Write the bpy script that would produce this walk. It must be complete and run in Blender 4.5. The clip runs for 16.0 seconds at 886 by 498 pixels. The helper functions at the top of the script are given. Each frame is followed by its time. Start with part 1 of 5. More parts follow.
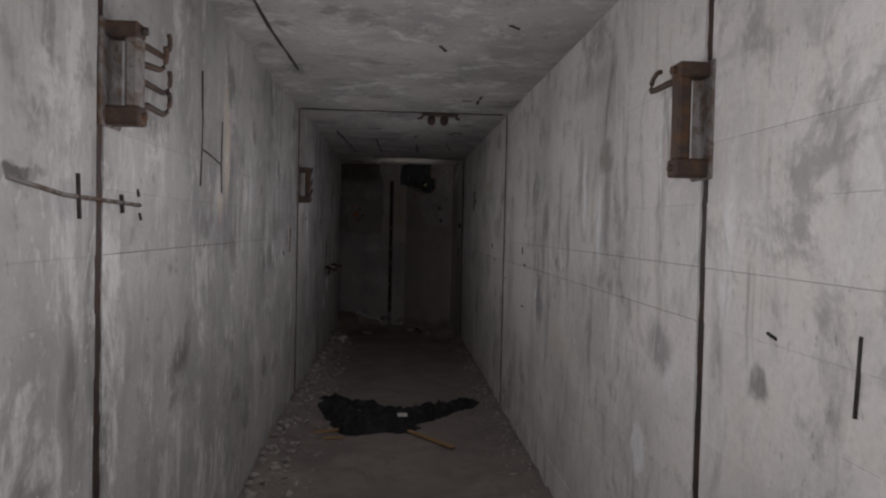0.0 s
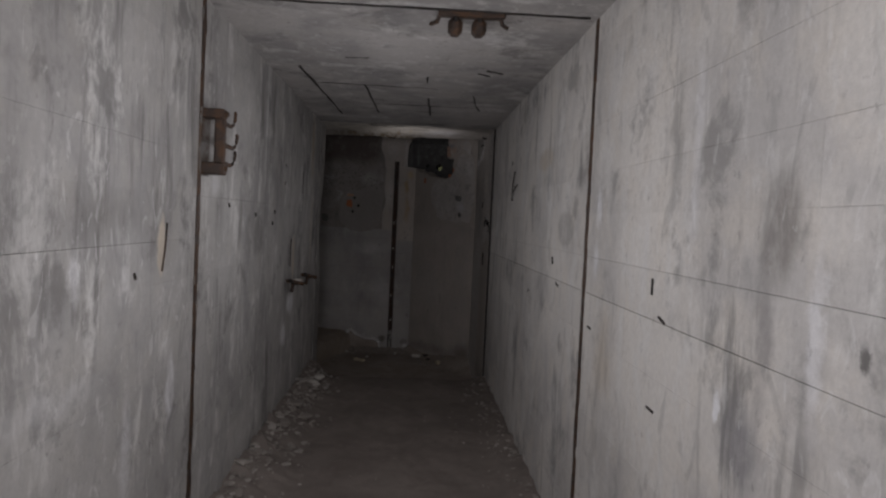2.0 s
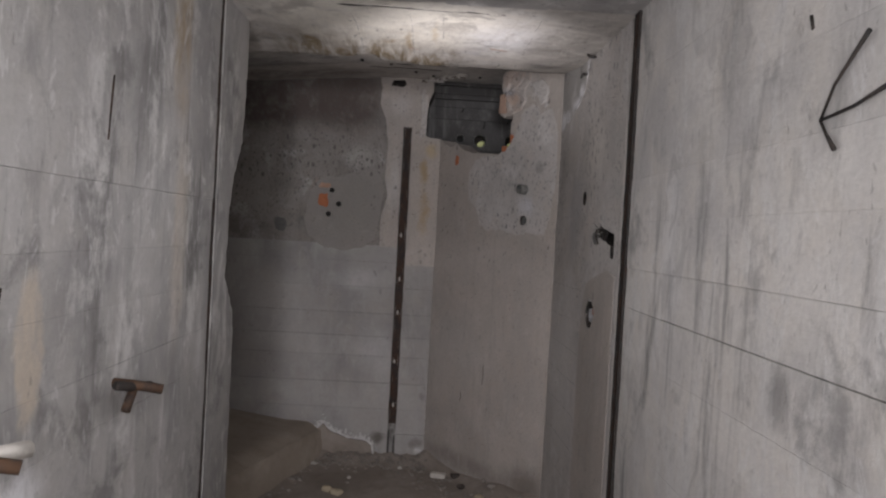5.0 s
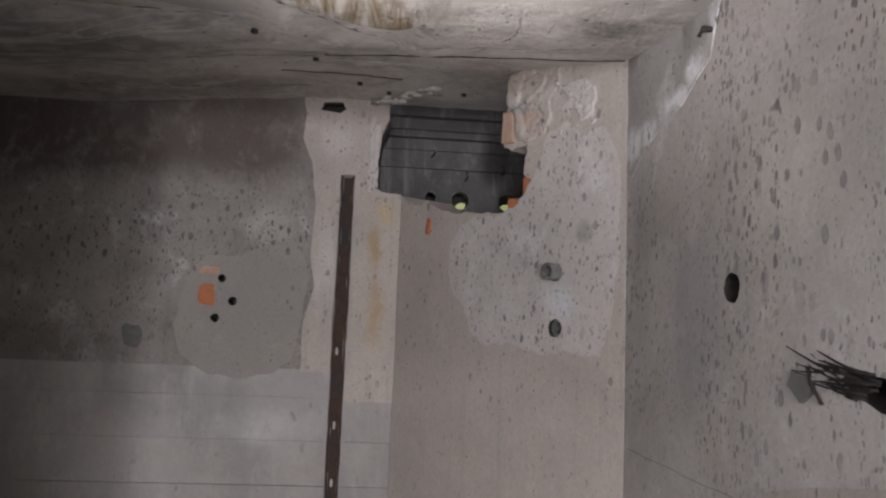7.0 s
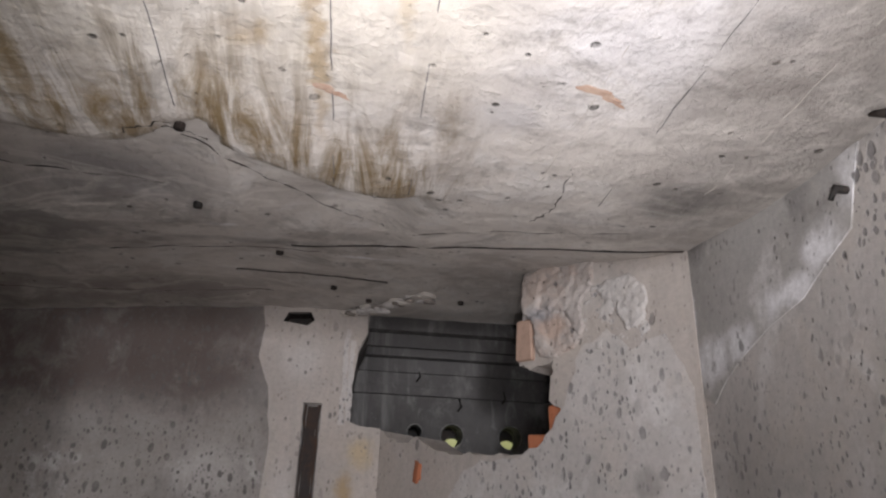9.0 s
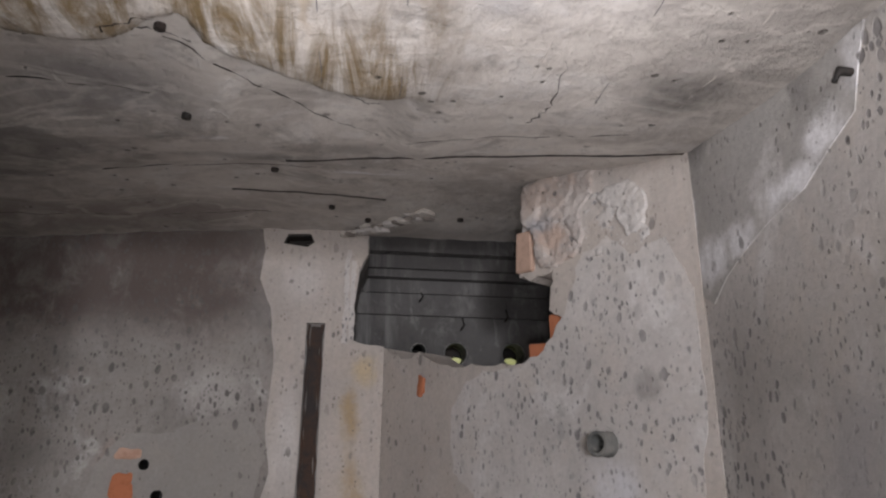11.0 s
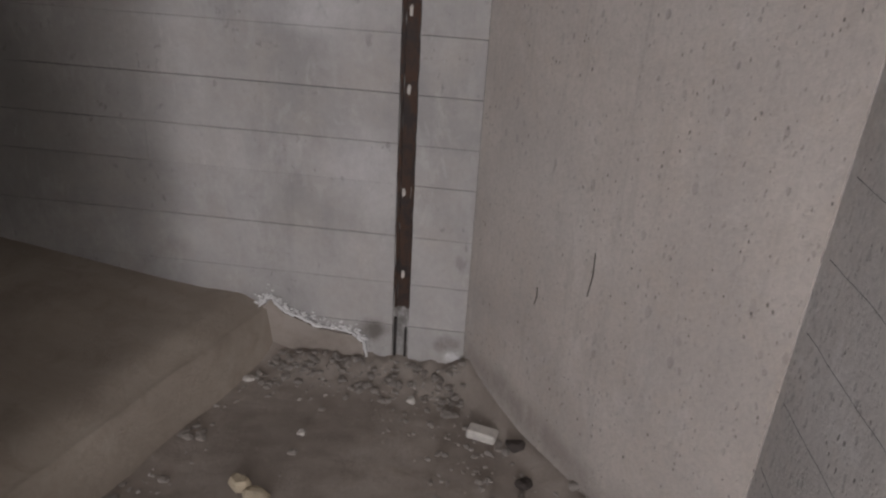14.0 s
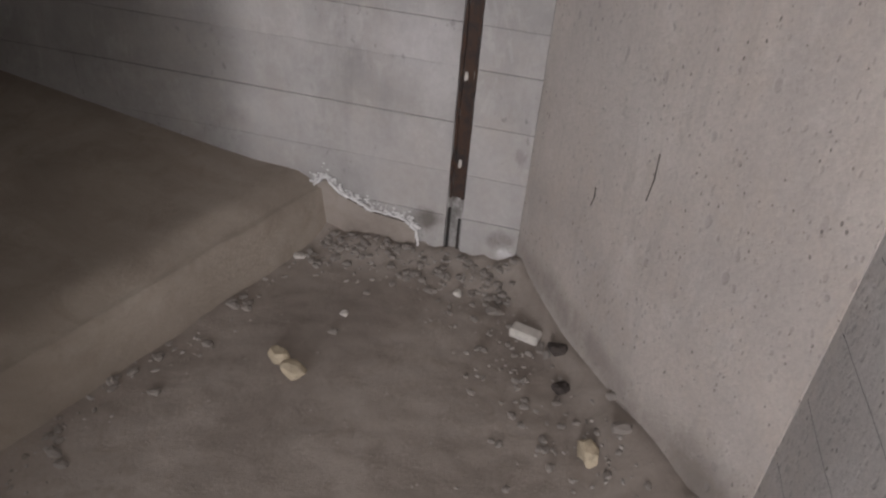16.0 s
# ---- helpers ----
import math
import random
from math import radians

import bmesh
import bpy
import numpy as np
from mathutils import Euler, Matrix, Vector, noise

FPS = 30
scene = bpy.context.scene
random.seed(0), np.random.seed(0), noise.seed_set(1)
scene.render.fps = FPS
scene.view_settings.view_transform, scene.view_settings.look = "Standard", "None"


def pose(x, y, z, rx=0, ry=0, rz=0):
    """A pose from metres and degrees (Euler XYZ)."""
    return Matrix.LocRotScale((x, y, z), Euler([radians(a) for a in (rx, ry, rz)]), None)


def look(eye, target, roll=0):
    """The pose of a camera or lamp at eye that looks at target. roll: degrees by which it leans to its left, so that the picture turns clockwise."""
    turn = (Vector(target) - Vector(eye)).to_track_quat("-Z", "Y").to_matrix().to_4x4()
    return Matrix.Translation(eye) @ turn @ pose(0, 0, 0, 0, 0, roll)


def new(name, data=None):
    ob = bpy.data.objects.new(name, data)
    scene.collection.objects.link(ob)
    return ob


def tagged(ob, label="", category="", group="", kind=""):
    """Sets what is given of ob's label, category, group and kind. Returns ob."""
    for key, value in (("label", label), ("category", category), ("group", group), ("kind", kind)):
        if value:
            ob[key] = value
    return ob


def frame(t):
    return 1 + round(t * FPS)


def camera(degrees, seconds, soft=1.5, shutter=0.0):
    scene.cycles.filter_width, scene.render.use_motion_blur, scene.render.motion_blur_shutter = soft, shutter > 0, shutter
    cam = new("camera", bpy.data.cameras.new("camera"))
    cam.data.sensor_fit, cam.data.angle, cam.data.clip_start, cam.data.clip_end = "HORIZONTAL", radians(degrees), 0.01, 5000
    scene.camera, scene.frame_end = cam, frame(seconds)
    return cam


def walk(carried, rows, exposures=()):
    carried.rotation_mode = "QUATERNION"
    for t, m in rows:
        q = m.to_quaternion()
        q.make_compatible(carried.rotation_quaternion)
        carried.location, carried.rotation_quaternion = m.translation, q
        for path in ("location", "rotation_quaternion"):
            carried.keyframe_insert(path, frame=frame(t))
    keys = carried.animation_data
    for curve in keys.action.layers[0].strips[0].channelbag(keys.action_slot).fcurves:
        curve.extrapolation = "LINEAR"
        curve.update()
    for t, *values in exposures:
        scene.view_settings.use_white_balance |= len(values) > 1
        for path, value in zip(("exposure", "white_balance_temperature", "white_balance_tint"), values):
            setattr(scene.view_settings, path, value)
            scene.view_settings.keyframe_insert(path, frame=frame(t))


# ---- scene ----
cam = camera(62.5, 16.0, soft=2.3)
PATH = [
    (0, (-0.029, -0.194, 1.358), (0.095, 1.802, 1.3), 1.3),
    (0.5, (-0.012, 0.487, 1.38), (0.13, 2.482, 1.325), 0.8),
    (1, (0.064, 1.129, 1.388), (0.159, 3.125, 1.33), 2.2),
    (1.5, (0.048, 1.794, 1.383), (0.146, 3.791, 1.33), 2.6),
    (2, (0.07, 2.472, 1.383), (0.159, 4.469, 1.307), 2.7),
    (2.5, (0.028, 3.162, 1.384), (0.114, 5.159, 1.304), 3.0),
    (3, (0.045, 3.865, 1.369), (0.159, 5.861, 1.313), 3.2),
    (3.5, (0.038, 4.573, 1.353), (0.13, 6.571, 1.299), 3.1),
    (4, (0.057, 5.204, 1.35), (0.134, 7.202, 1.3), 3.3),
    (4.2, (0.067, 5.454, 1.351), (0.111, 7.453, 1.298), 3.2),
    (6.3, (-0.045, 7.776, 1.381), (0.062, 9.772, 1.417), 3.2),
    (6.5, (-0.025, 7.973, 1.393), (0.121, 9.966, 1.454), 3.6),
    (7, (0.029, 8.403, 1.458), (0.191, 10.385, 1.667), 2.3),
    (7.5, (0.035, 8.673, 1.536), (0.149, 10.633, 1.917), 2.0),
    (8, (-0.012, 8.911, 1.576), (0.143, 10.781, 2.27), 2.9),
    (8.2, (-0.025, 8.977, 1.58), (0.169, 10.815, 2.345), 2.8),
    (10.3, (0.009, 9.061, 1.552), (0.234, 10.868, 2.378), 1.0),
    (10.5, (0.009, 9.065, 1.545), (0.235, 10.894, 2.32), 0.7),
    (11, (0.011, 9.078, 1.524), (0.226, 10.957, 2.174), 0.5),
    (11.5, (0.012, 9.083, 1.513), (0.216, 10.978, 2.118), 0.5),
    (12, (0.011, 9.083, 1.507), (0.202, 10.989, 2.084), 0.3),
    (12.5, (0.021, 9.098, 1.476), (0.173, 11.055, 1.864), 0.6),
    (13, (0.055, 9.129, 1.411), (0.108, 11.128, 1.438), 1.4),
    (13.5, (0.135, 9.207, 1.366), (0.064, 11.141, 0.862), 1.6),
    (14, (0.211, 9.338, 1.343), (0.04, 11.128, 0.466), 3.6),
    (14.5, (0.26, 9.387, 1.321), (0.019, 11.03, 0.207), 4.6),
    (15, (0.26, 9.406, 1.304), (-0.018, 10.977, 0.098), 5.1),
    (15.5, (0.279, 9.414, 1.3), (-0.044, 11.006, 0.134), 4.8),
    (16, (0.293, 9.426, 1.28), (-0.054, 11.04, 0.15), 5.2),
]
EXPOSURES = [(0, -0.54), (1, 0.05), (2, 0.68), (3, 1.28), (4, 2.05), (6.3, 3.72), (7, 3.74), (8, 3.77), (10.3, 3.79), (12, 3.88), (13, 3.85), (13.6, 3.68), (14.2, 3.74), (16, 4.02)]
walk(cam, [(t, look(eye, target, roll)) for t, eye, target, roll in PATH], EXPOSURES)

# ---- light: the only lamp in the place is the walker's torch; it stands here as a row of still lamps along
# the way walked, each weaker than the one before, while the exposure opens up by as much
world = bpy.data.worlds.new("world")
world.use_nodes = True
world.node_tree.nodes["Background"].inputs[0].default_value = (0.02, 0.02, 0.022, 1)
world.node_tree.nodes["Background"].inputs[1].default_value = 0.0
scene.world = world

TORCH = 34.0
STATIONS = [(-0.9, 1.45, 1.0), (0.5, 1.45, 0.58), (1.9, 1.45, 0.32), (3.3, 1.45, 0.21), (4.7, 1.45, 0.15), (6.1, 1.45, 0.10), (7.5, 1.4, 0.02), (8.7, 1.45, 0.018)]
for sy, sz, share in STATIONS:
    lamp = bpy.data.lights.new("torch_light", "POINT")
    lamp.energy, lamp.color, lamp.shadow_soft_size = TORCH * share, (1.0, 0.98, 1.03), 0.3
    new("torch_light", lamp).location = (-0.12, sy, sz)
# in the chamber two added still spots stand in for the beam, held up and down
for eye, target, share, cone in (((0.06, 9.2, 1.5), (0.2, 10.05, 2.45), 0.118, 84), ((0.2, 9.4, 1.35), (0.2, 10.9, 0.18), 0.038, 92)):
    lamp = bpy.data.lights.new("torch_beam", "SPOT")
    lamp.energy, lamp.color, lamp.shadow_soft_size = TORCH * share, (1.0, 0.94, 0.965), 0.03
    lamp.spot_size, lamp.spot_blend = radians(cone), 1.0
    new("torch_beam", lamp).matrix_world = look(eye, target)

# ---- plan, in metres: the passage runs along y
XL, XR, CEIL, FLOOR = -0.805, 0.805, 2.25, -0.08
GROOVES = (1.76, 5.505, 9.285)
END, LOW = 11.59, -0.27
J0, J1 = Vector((0.095, END, 0)), Vector((0.76, 10.58, 0))
SU = (J1 - J0).normalized()
SN = Vector((SU.y, -SU.x, 0))
if SN.y > 0:
    SN = -SN
rng = random.Random(7)


# ---- materials
class Nodes:
    """A small wrapper that builds shader nodes over world position."""

    def __init__(self, name):
        self.mat = bpy.data.materials.new(name)
        self.mat.use_nodes = True
        self.t = self.mat.node_tree
        self.bsdf = self.t.nodes["Principled BSDF"]
        self.pos = self.t.nodes.new("ShaderNodeNewGeometry").outputs["Position"]
        self.bent = None

    def put(self, sock, val):
        if hasattr(val, "is_linked"):
            self.t.links.new(val, sock)
        else:
            sock.default_value = val

    def vec(self, scale, move=(0, 0, 0)):
        n = self.t.nodes.new("ShaderNodeMapping")
        self.put(n.inputs["Vector"], self.pos)
        n.inputs["Scale"].default_value, n.inputs["Location"].default_value = scale, move
        return n.outputs[0]

    def noise(self, scale, detail=6, rough=0.6, warp=0.0, vec=None):
        n = self.t.nodes.new("ShaderNodeTexNoise")
        self.put(n.inputs["Vector"], vec or self.pos)
        for key, val in (("Scale", scale), ("Detail", detail), ("Roughness", rough), ("Distortion", warp)):
            n.inputs[key].default_value = val
        return n.outputs["Fac"]

    def cells(self, scale, vec=None):
        n = self.t.nodes.new("ShaderNodeTexVoronoi")
        self.put(n.inputs["Vector"], vec or self.pos)
        n.inputs["Scale"].default_value = scale
        return n.outputs["Distance"]

    def vmath(self, op, a, b=None):
        n = self.t.nodes.new("ShaderNodeVectorMath")
        n.operation = op
        self.put(n.inputs[0], a)
        if b is not None:
            self.put(n.inputs[3] if op == "SCALE" else n.inputs[1], b)
        return n.outputs["Value"] if op == "LENGTH" else n.outputs["Vector"]

    def wobbled(self):
        """World position, shaken by a few centimetres, so that outlines drawn from it are uneven."""
        if self.bent is None:
            n = self.t.nodes.new("ShaderNodeTexNoise")
            self.put(n.inputs["Vector"], self.pos)
            for key, val in (("Scale", 7.0), ("Detail", 6), ("Roughness", 0.7)):
                n.inputs[key].default_value = val
            self.bent = self.vmath("ADD", self.pos, self.vmath("SCALE", self.vmath("SUBTRACT", n.outputs["Color"], (0.5, 0.5, 0.5)), 0.11))
        return self.bent

    def blob(self, at, size, soft=0.5):
        """1 inside an uneven blot round at, 0 outside; None leaves an axis out."""
        n = self.t.nodes.new("ShaderNodeMapping")
        self.put(n.inputs["Vector"], self.wobbled())
        n.inputs["Scale"].default_value = [0 if r is None else 1 / r for r in size]
        n.inputs["Location"].default_value = [0 if r is None else -c / r for c, r in zip(at, size)]
        return self.span(self.vmath("LENGTH", n.outputs[0]), 1 - soft, 1, 1, 0)

    def specks(self, scale, share, size=0.3, vec=None):
        """Scattered round marks of uneven size, in the given share of the cells."""
        n = self.t.nodes.new("ShaderNodeTexVoronoi")
        self.put(n.inputs["Vector"], vec or self.pos)
        n.inputs["Scale"].default_value = scale
        cut = self.t.nodes.new("ShaderNodeSeparateColor")
        self.put(cut.inputs[0], n.outputs["Color"])
        reach = self.calc("MULTIPLY", self.calc("SUBTRACT", cut.outputs[0], 1 - share), size / share)
        return self.span(self.calc("SUBTRACT", reach, n.outputs["Distance"]), -0.05, 0.07)

    def stained(self, col, marks, grain):
        """Lays blots (at, size, colour, strength, softness) over col; grain breaks them up."""
        for at, size, tint, strength, soft in marks:
            fac = self.calc("MULTIPLY", self.blob(at, size, soft), strength)
            col = self.mix(self.calc("MULTIPLY", fac, grain), col, tint)
        return col

    def span(self, val, lo, hi, a=0.0, b=1.0):
        n = self.t.nodes.new("ShaderNodeMapRange")
        n.interpolation_type = "SMOOTHSTEP"
        self.put(n.inputs["Value"], val)
        for key, v in (("From Min", lo), ("From Max", hi), ("To Min", a), ("To Max", b)):
            n.inputs[key].default_value = v
        return n.outputs[0]

    def calc(self, op, a, b):
        n = self.t.nodes.new("ShaderNodeMath")
        n.operation = op
        self.put(n.inputs[0], a)
        self.put(n.inputs[1], b)
        return n.outputs[0]

    def mix(self, fac, a, b, how="MIX"):
        n = self.t.nodes.new("ShaderNodeMix")
        n.data_type, n.blend_type = "RGBA", how
        self.put(n.inputs[0], fac)
        self.put(n.inputs[6], a if hasattr(a, "is_linked") else (*a, 1))
        self.put(n.inputs[7], b if hasattr(b, "is_linked") else (*b, 1))
        return n.outputs[2]

    def done(self, color, rough, height=None, strength=0.4, dist=0.01, metal=0.0):
        self.put(self.bsdf.inputs["Base Color"], color if hasattr(color, "is_linked") else (*color, 1))
        self.put(self.bsdf.inputs["Roughness"], rough)
        self.put(self.bsdf.inputs["Metallic"], metal)
        self.bsdf.inputs["Specular IOR Level"].default_value = 0.25
        if height is not None:
            b = self.t.nodes.new("ShaderNodeBump")
            b.inputs["Strength"].default_value, b.inputs["Distance"].default_value = strength, dist
            self.put(b.inputs["Height"], height)
            self.put(self.bsdf.inputs["Normal"], b.outputs[0])
        return self.mat


def concrete(name, pale, dark, warm, streaks=0.5, bloom=0.5, pits=0.4, move=(0, 0, 0), grime=0.5, drip=0.0, dense=0.47, marks=()):
    n = Nodes(name)
    base = n.vec((1, 1, 1), move)
    big = n.noise(1.5, 5, 0.6, 0.25, base)
    mid = n.noise(6.0, 7, 0.68, 0.15, base)
    fine = n.noise(55, 6, 0.7, 0, base)
    col = n.mix(n.span(big, 0.36, 0.62), dark, pale)
    col = n.mix(n.span(mid, 0.42, 0.7, 0, 0.55), col, warm)
    # vertical runs of dirty water
    run = n.noise(1.0, 7, 0.68, 0.5, n.vec((6.5, 6.5, 0.9), move))
    where = n.span(n.noise(1.3, 4, 0.55, 0.8, n.vec((1, 1, 0.6), (move[0] + 3, move[1] + 9, move[2]))), 0.46, 0.60)
    runs = n.calc("MULTIPLY", n.span(run, 0.50, 0.66), where)
    col = n.mix(n.calc("MULTIPLY", runs, streaks), col, (0.17, 0.165, 0.16))
    # pale bloom of salts
    salt = n.calc("MULTIPLY", n.span(n.noise(2.6, 8, 0.72, 0.3, n.vec((1.6, 1.6, 0.8), (move[0] + 11, move[1], move[2]))), 0.52, 0.64), bloom)
    col = n.mix(salt, col, (0.72, 0.71, 0.69))
    # pale runs of lime between the dirty ones
    lime = n.noise(1.0, 6, 0.65, 0.6, n.vec((6, 6, 0.7), (move[0] + 31, move[1] + 2, move[2])))
    spot = n.span(n.noise(1.7, 4, 0.6, 0.8, n.vec((1, 1, 0.8), (move[0] + 8, move[1] + 40, move[2]))), 0.50, 0.60)
    col = n.mix(n.calc("MULTIPLY", n.calc("MULTIPLY", n.span(lime, 0.52, 0.68), spot), bloom), col, (0.70, 0.69, 0.68))
    # blotches of grime
    blot = n.calc("MULTIPLY", n.span(n.noise(2.6, 8, 0.68, 0.2, n.vec((1, 1, 1), (move[0], move[1] + 5, move[2]))), 0.55, 0.66), grime)
    col = n.mix(blot, col, (0.19, 0.185, 0.18))
    if drip:
        ochre = n.calc("MULTIPLY", n.span(n.noise(1.0, 5, 0.6, 0.6, n.vec((4, 4, 0.5), (move[0] + 2, 4, 0))), 0.56, 0.68), drip)
        col = n.mix(ochre, col, (0.34, 0.23, 0.11))
    if marks:
        col = n.stained(col, marks, n.span(n.noise(9, 7, 0.7, 0.6, n.vec((1, 1, 0.5), move)), 0.34, 0.56, 0.45, 1))
    # smudges and scraped chalky ridges a hand wide
    smudge = n.span(n.noise(7, 5, 0.6, 1.4, n.vec((1, 1, 0.5), (move[0] + 4, move[1], move[2] + 6))), 0.55, 0.66, 0, 0.36 * streaks)
    col = n.mix(smudge, col, (0.22, 0.215, 0.212))
    scrape = n.span(n.noise(12, 4, 0.6, 1.8, n.vec((1, 1, 0.45), (move[0], move[1] + 7, move[2]))), 0.60, 0.68, 0, 0.5 * bloom)
    col = n.mix(scrape, col, (0.80, 0.795, 0.79))
    # small pits and specks
    tall = n.vec((1, 1, 0.65), move)
    pit = n.calc("MULTIPLY", n.span(n.noise(46, 3, 0.55, 0.2, tall), 0.61, 0.71), n.span(n.noise(4.0, 3, 0.5, 0, base), dense, dense + 0.12))
    chips = n.calc("MULTIPLY", n.span(n.noise(24, 4, 0.6, 0.5, tall), 0.63, 0.73), n.span(n.noise(2.3, 3, 0.5, 0, n.vec((1, 1, 1), (move[0], 2, move[2]))), dense, dense + 0.1))
    pit = n.calc("MAXIMUM", pit, chips)
    col = n.mix(n.calc("MULTIPLY", pit, pits * 0.85), col, (0.115, 0.107, 0.10))
    col = n.mix(n.span(fine, 0.3, 0.7, 0.0, 0.16), col, (0.2, 0.19, 0.18))
    tone = n.t.nodes.new("ShaderNodeObjectInfo").outputs["Random"]
    col = n.mix(n.span(tone, 0, 1, 0, 0.09), col, (0.16, 0.155, 0.15))
    h = n.calc("ADD", n.calc("MULTIPLY", mid, 0.6), n.calc("MULTIPLY", fine, 0.35))
    h = n.calc("SUBTRACT", h, n.calc("MULTIPLY", pit, 0.8 * pits))
    h = n.calc("ADD", h, n.calc("MULTIPLY", salt, 0.25))
    return n.done(col, n.span(mid, 0.3, 0.7, 0.72, 0.92), h, 0.55, 0.012)


DARK_GREY, LIME, CHALK, TAN, BLUISH, OCHRE = (0.13, 0.125, 0.12), (0.74, 0.74, 0.75), (0.86, 0.86, 0.88), (0.60, 0.53, 0.44), (0.24, 0.235, 0.25), (0.40, 0.28, 0.13)


def on_wall(rows):
    """Marks on a passage wall, by their place along it and their height."""
    return [((0, y, z), (None, ry, rz), tint, k, soft) for y, z, ry, rz, tint, k, soft in rows]


MARKS_LEFT = on_wall([
    (3.16, 1.72, 0.09, 0.34, TAN, 0.9, 0.5), (3.05, 1.42, 0.06, 0.10, TAN, 0.9, 0.5), (2.49, 0.86, 0.16, 0.09, DARK_GREY, 0.75, 0.8), (1.60, 0.95, 0.06, 0.16, DARK_GREY, 0.5, 0.8),
    (1.36, 1.455, 0.14, 0.02, DARK_GREY, 1.0, 0.5), (1.60, 1.40, 0.30, 0.06, BLUISH, 0.45, 0.7), (2.9, 1.36, 0.5, 0.09, BLUISH, 0.6, 0.9), (3.35, 1.30, 0.05, 0.3, DARK_GREY, 0.55, 0.8),
    (3.7, 1.5, 0.06, 0.45, LIME, 0.5, 0.7), (4.1, 1.2, 0.10, 0.6, DARK_GREY, 0.35, 0.9), (4.5, 1.36, 0.55, 0.11, DARK_GREY, 0.5, 0.9), (4.42, 1.19, 0.05, 0.10, CHALK, 0.8, 0.7),
    (5.08, 1.25, 0.055, 0.13, TAN, 1.0, 0.35), (5.22, 0.72, 0.06, 0.15, CHALK, 0.9, 0.6), (4.8, 0.6, 0.06, 0.3, CHALK, 0.45, 0.8), (4.30, 0.88, 0.4, 0.06, LIME, 0.4, 0.9),
    (5.85, 1.36, 0.12, 0.25, DARK_GREY, 0.45, 0.9), (6.25, 1.35, 0.06, 0.25, DARK_GREY, 0.55, 0.8), (5.75, 1.5, 0.10, 0.10, CHALK, 0.4, 0.8), (6.7, 1.9, 0.10, 0.4, DARK_GREY, 0.7, 0.8), (7.05, 1.95, 0.07, 0.35, DARK_GREY, 0.7, 0.8),
    (6.85, 1.95, 0.04, 0.4, CHALK, 0.4, 0.8), (7.98, 1.05, 0.07, 0.2, TAN, 1.0, 0.35), (7.9, 0.73, 0.2, 0.11, CHALK, 0.95, 0.6), (7.66, 0.53, 0.13, 0.11, CHALK, 0.8, 0.6),
    (6.7, 1.25, 0.16, 0.16, DARK_GREY, 0.5, 0.5), (8.85, 1.95, 0.12, 0.35, OCHRE, 0.65, 0.7), (8.9, 1.3, 0.10, 0.5, TAN, 0.6, 0.8), (8.5, 1.5, 0.06, 0.6, DARK_GREY, 0.35, 0.9), (0.9, 0.8, 0.3, 0.25, DARK_GREY, 0.35, 0.9)])
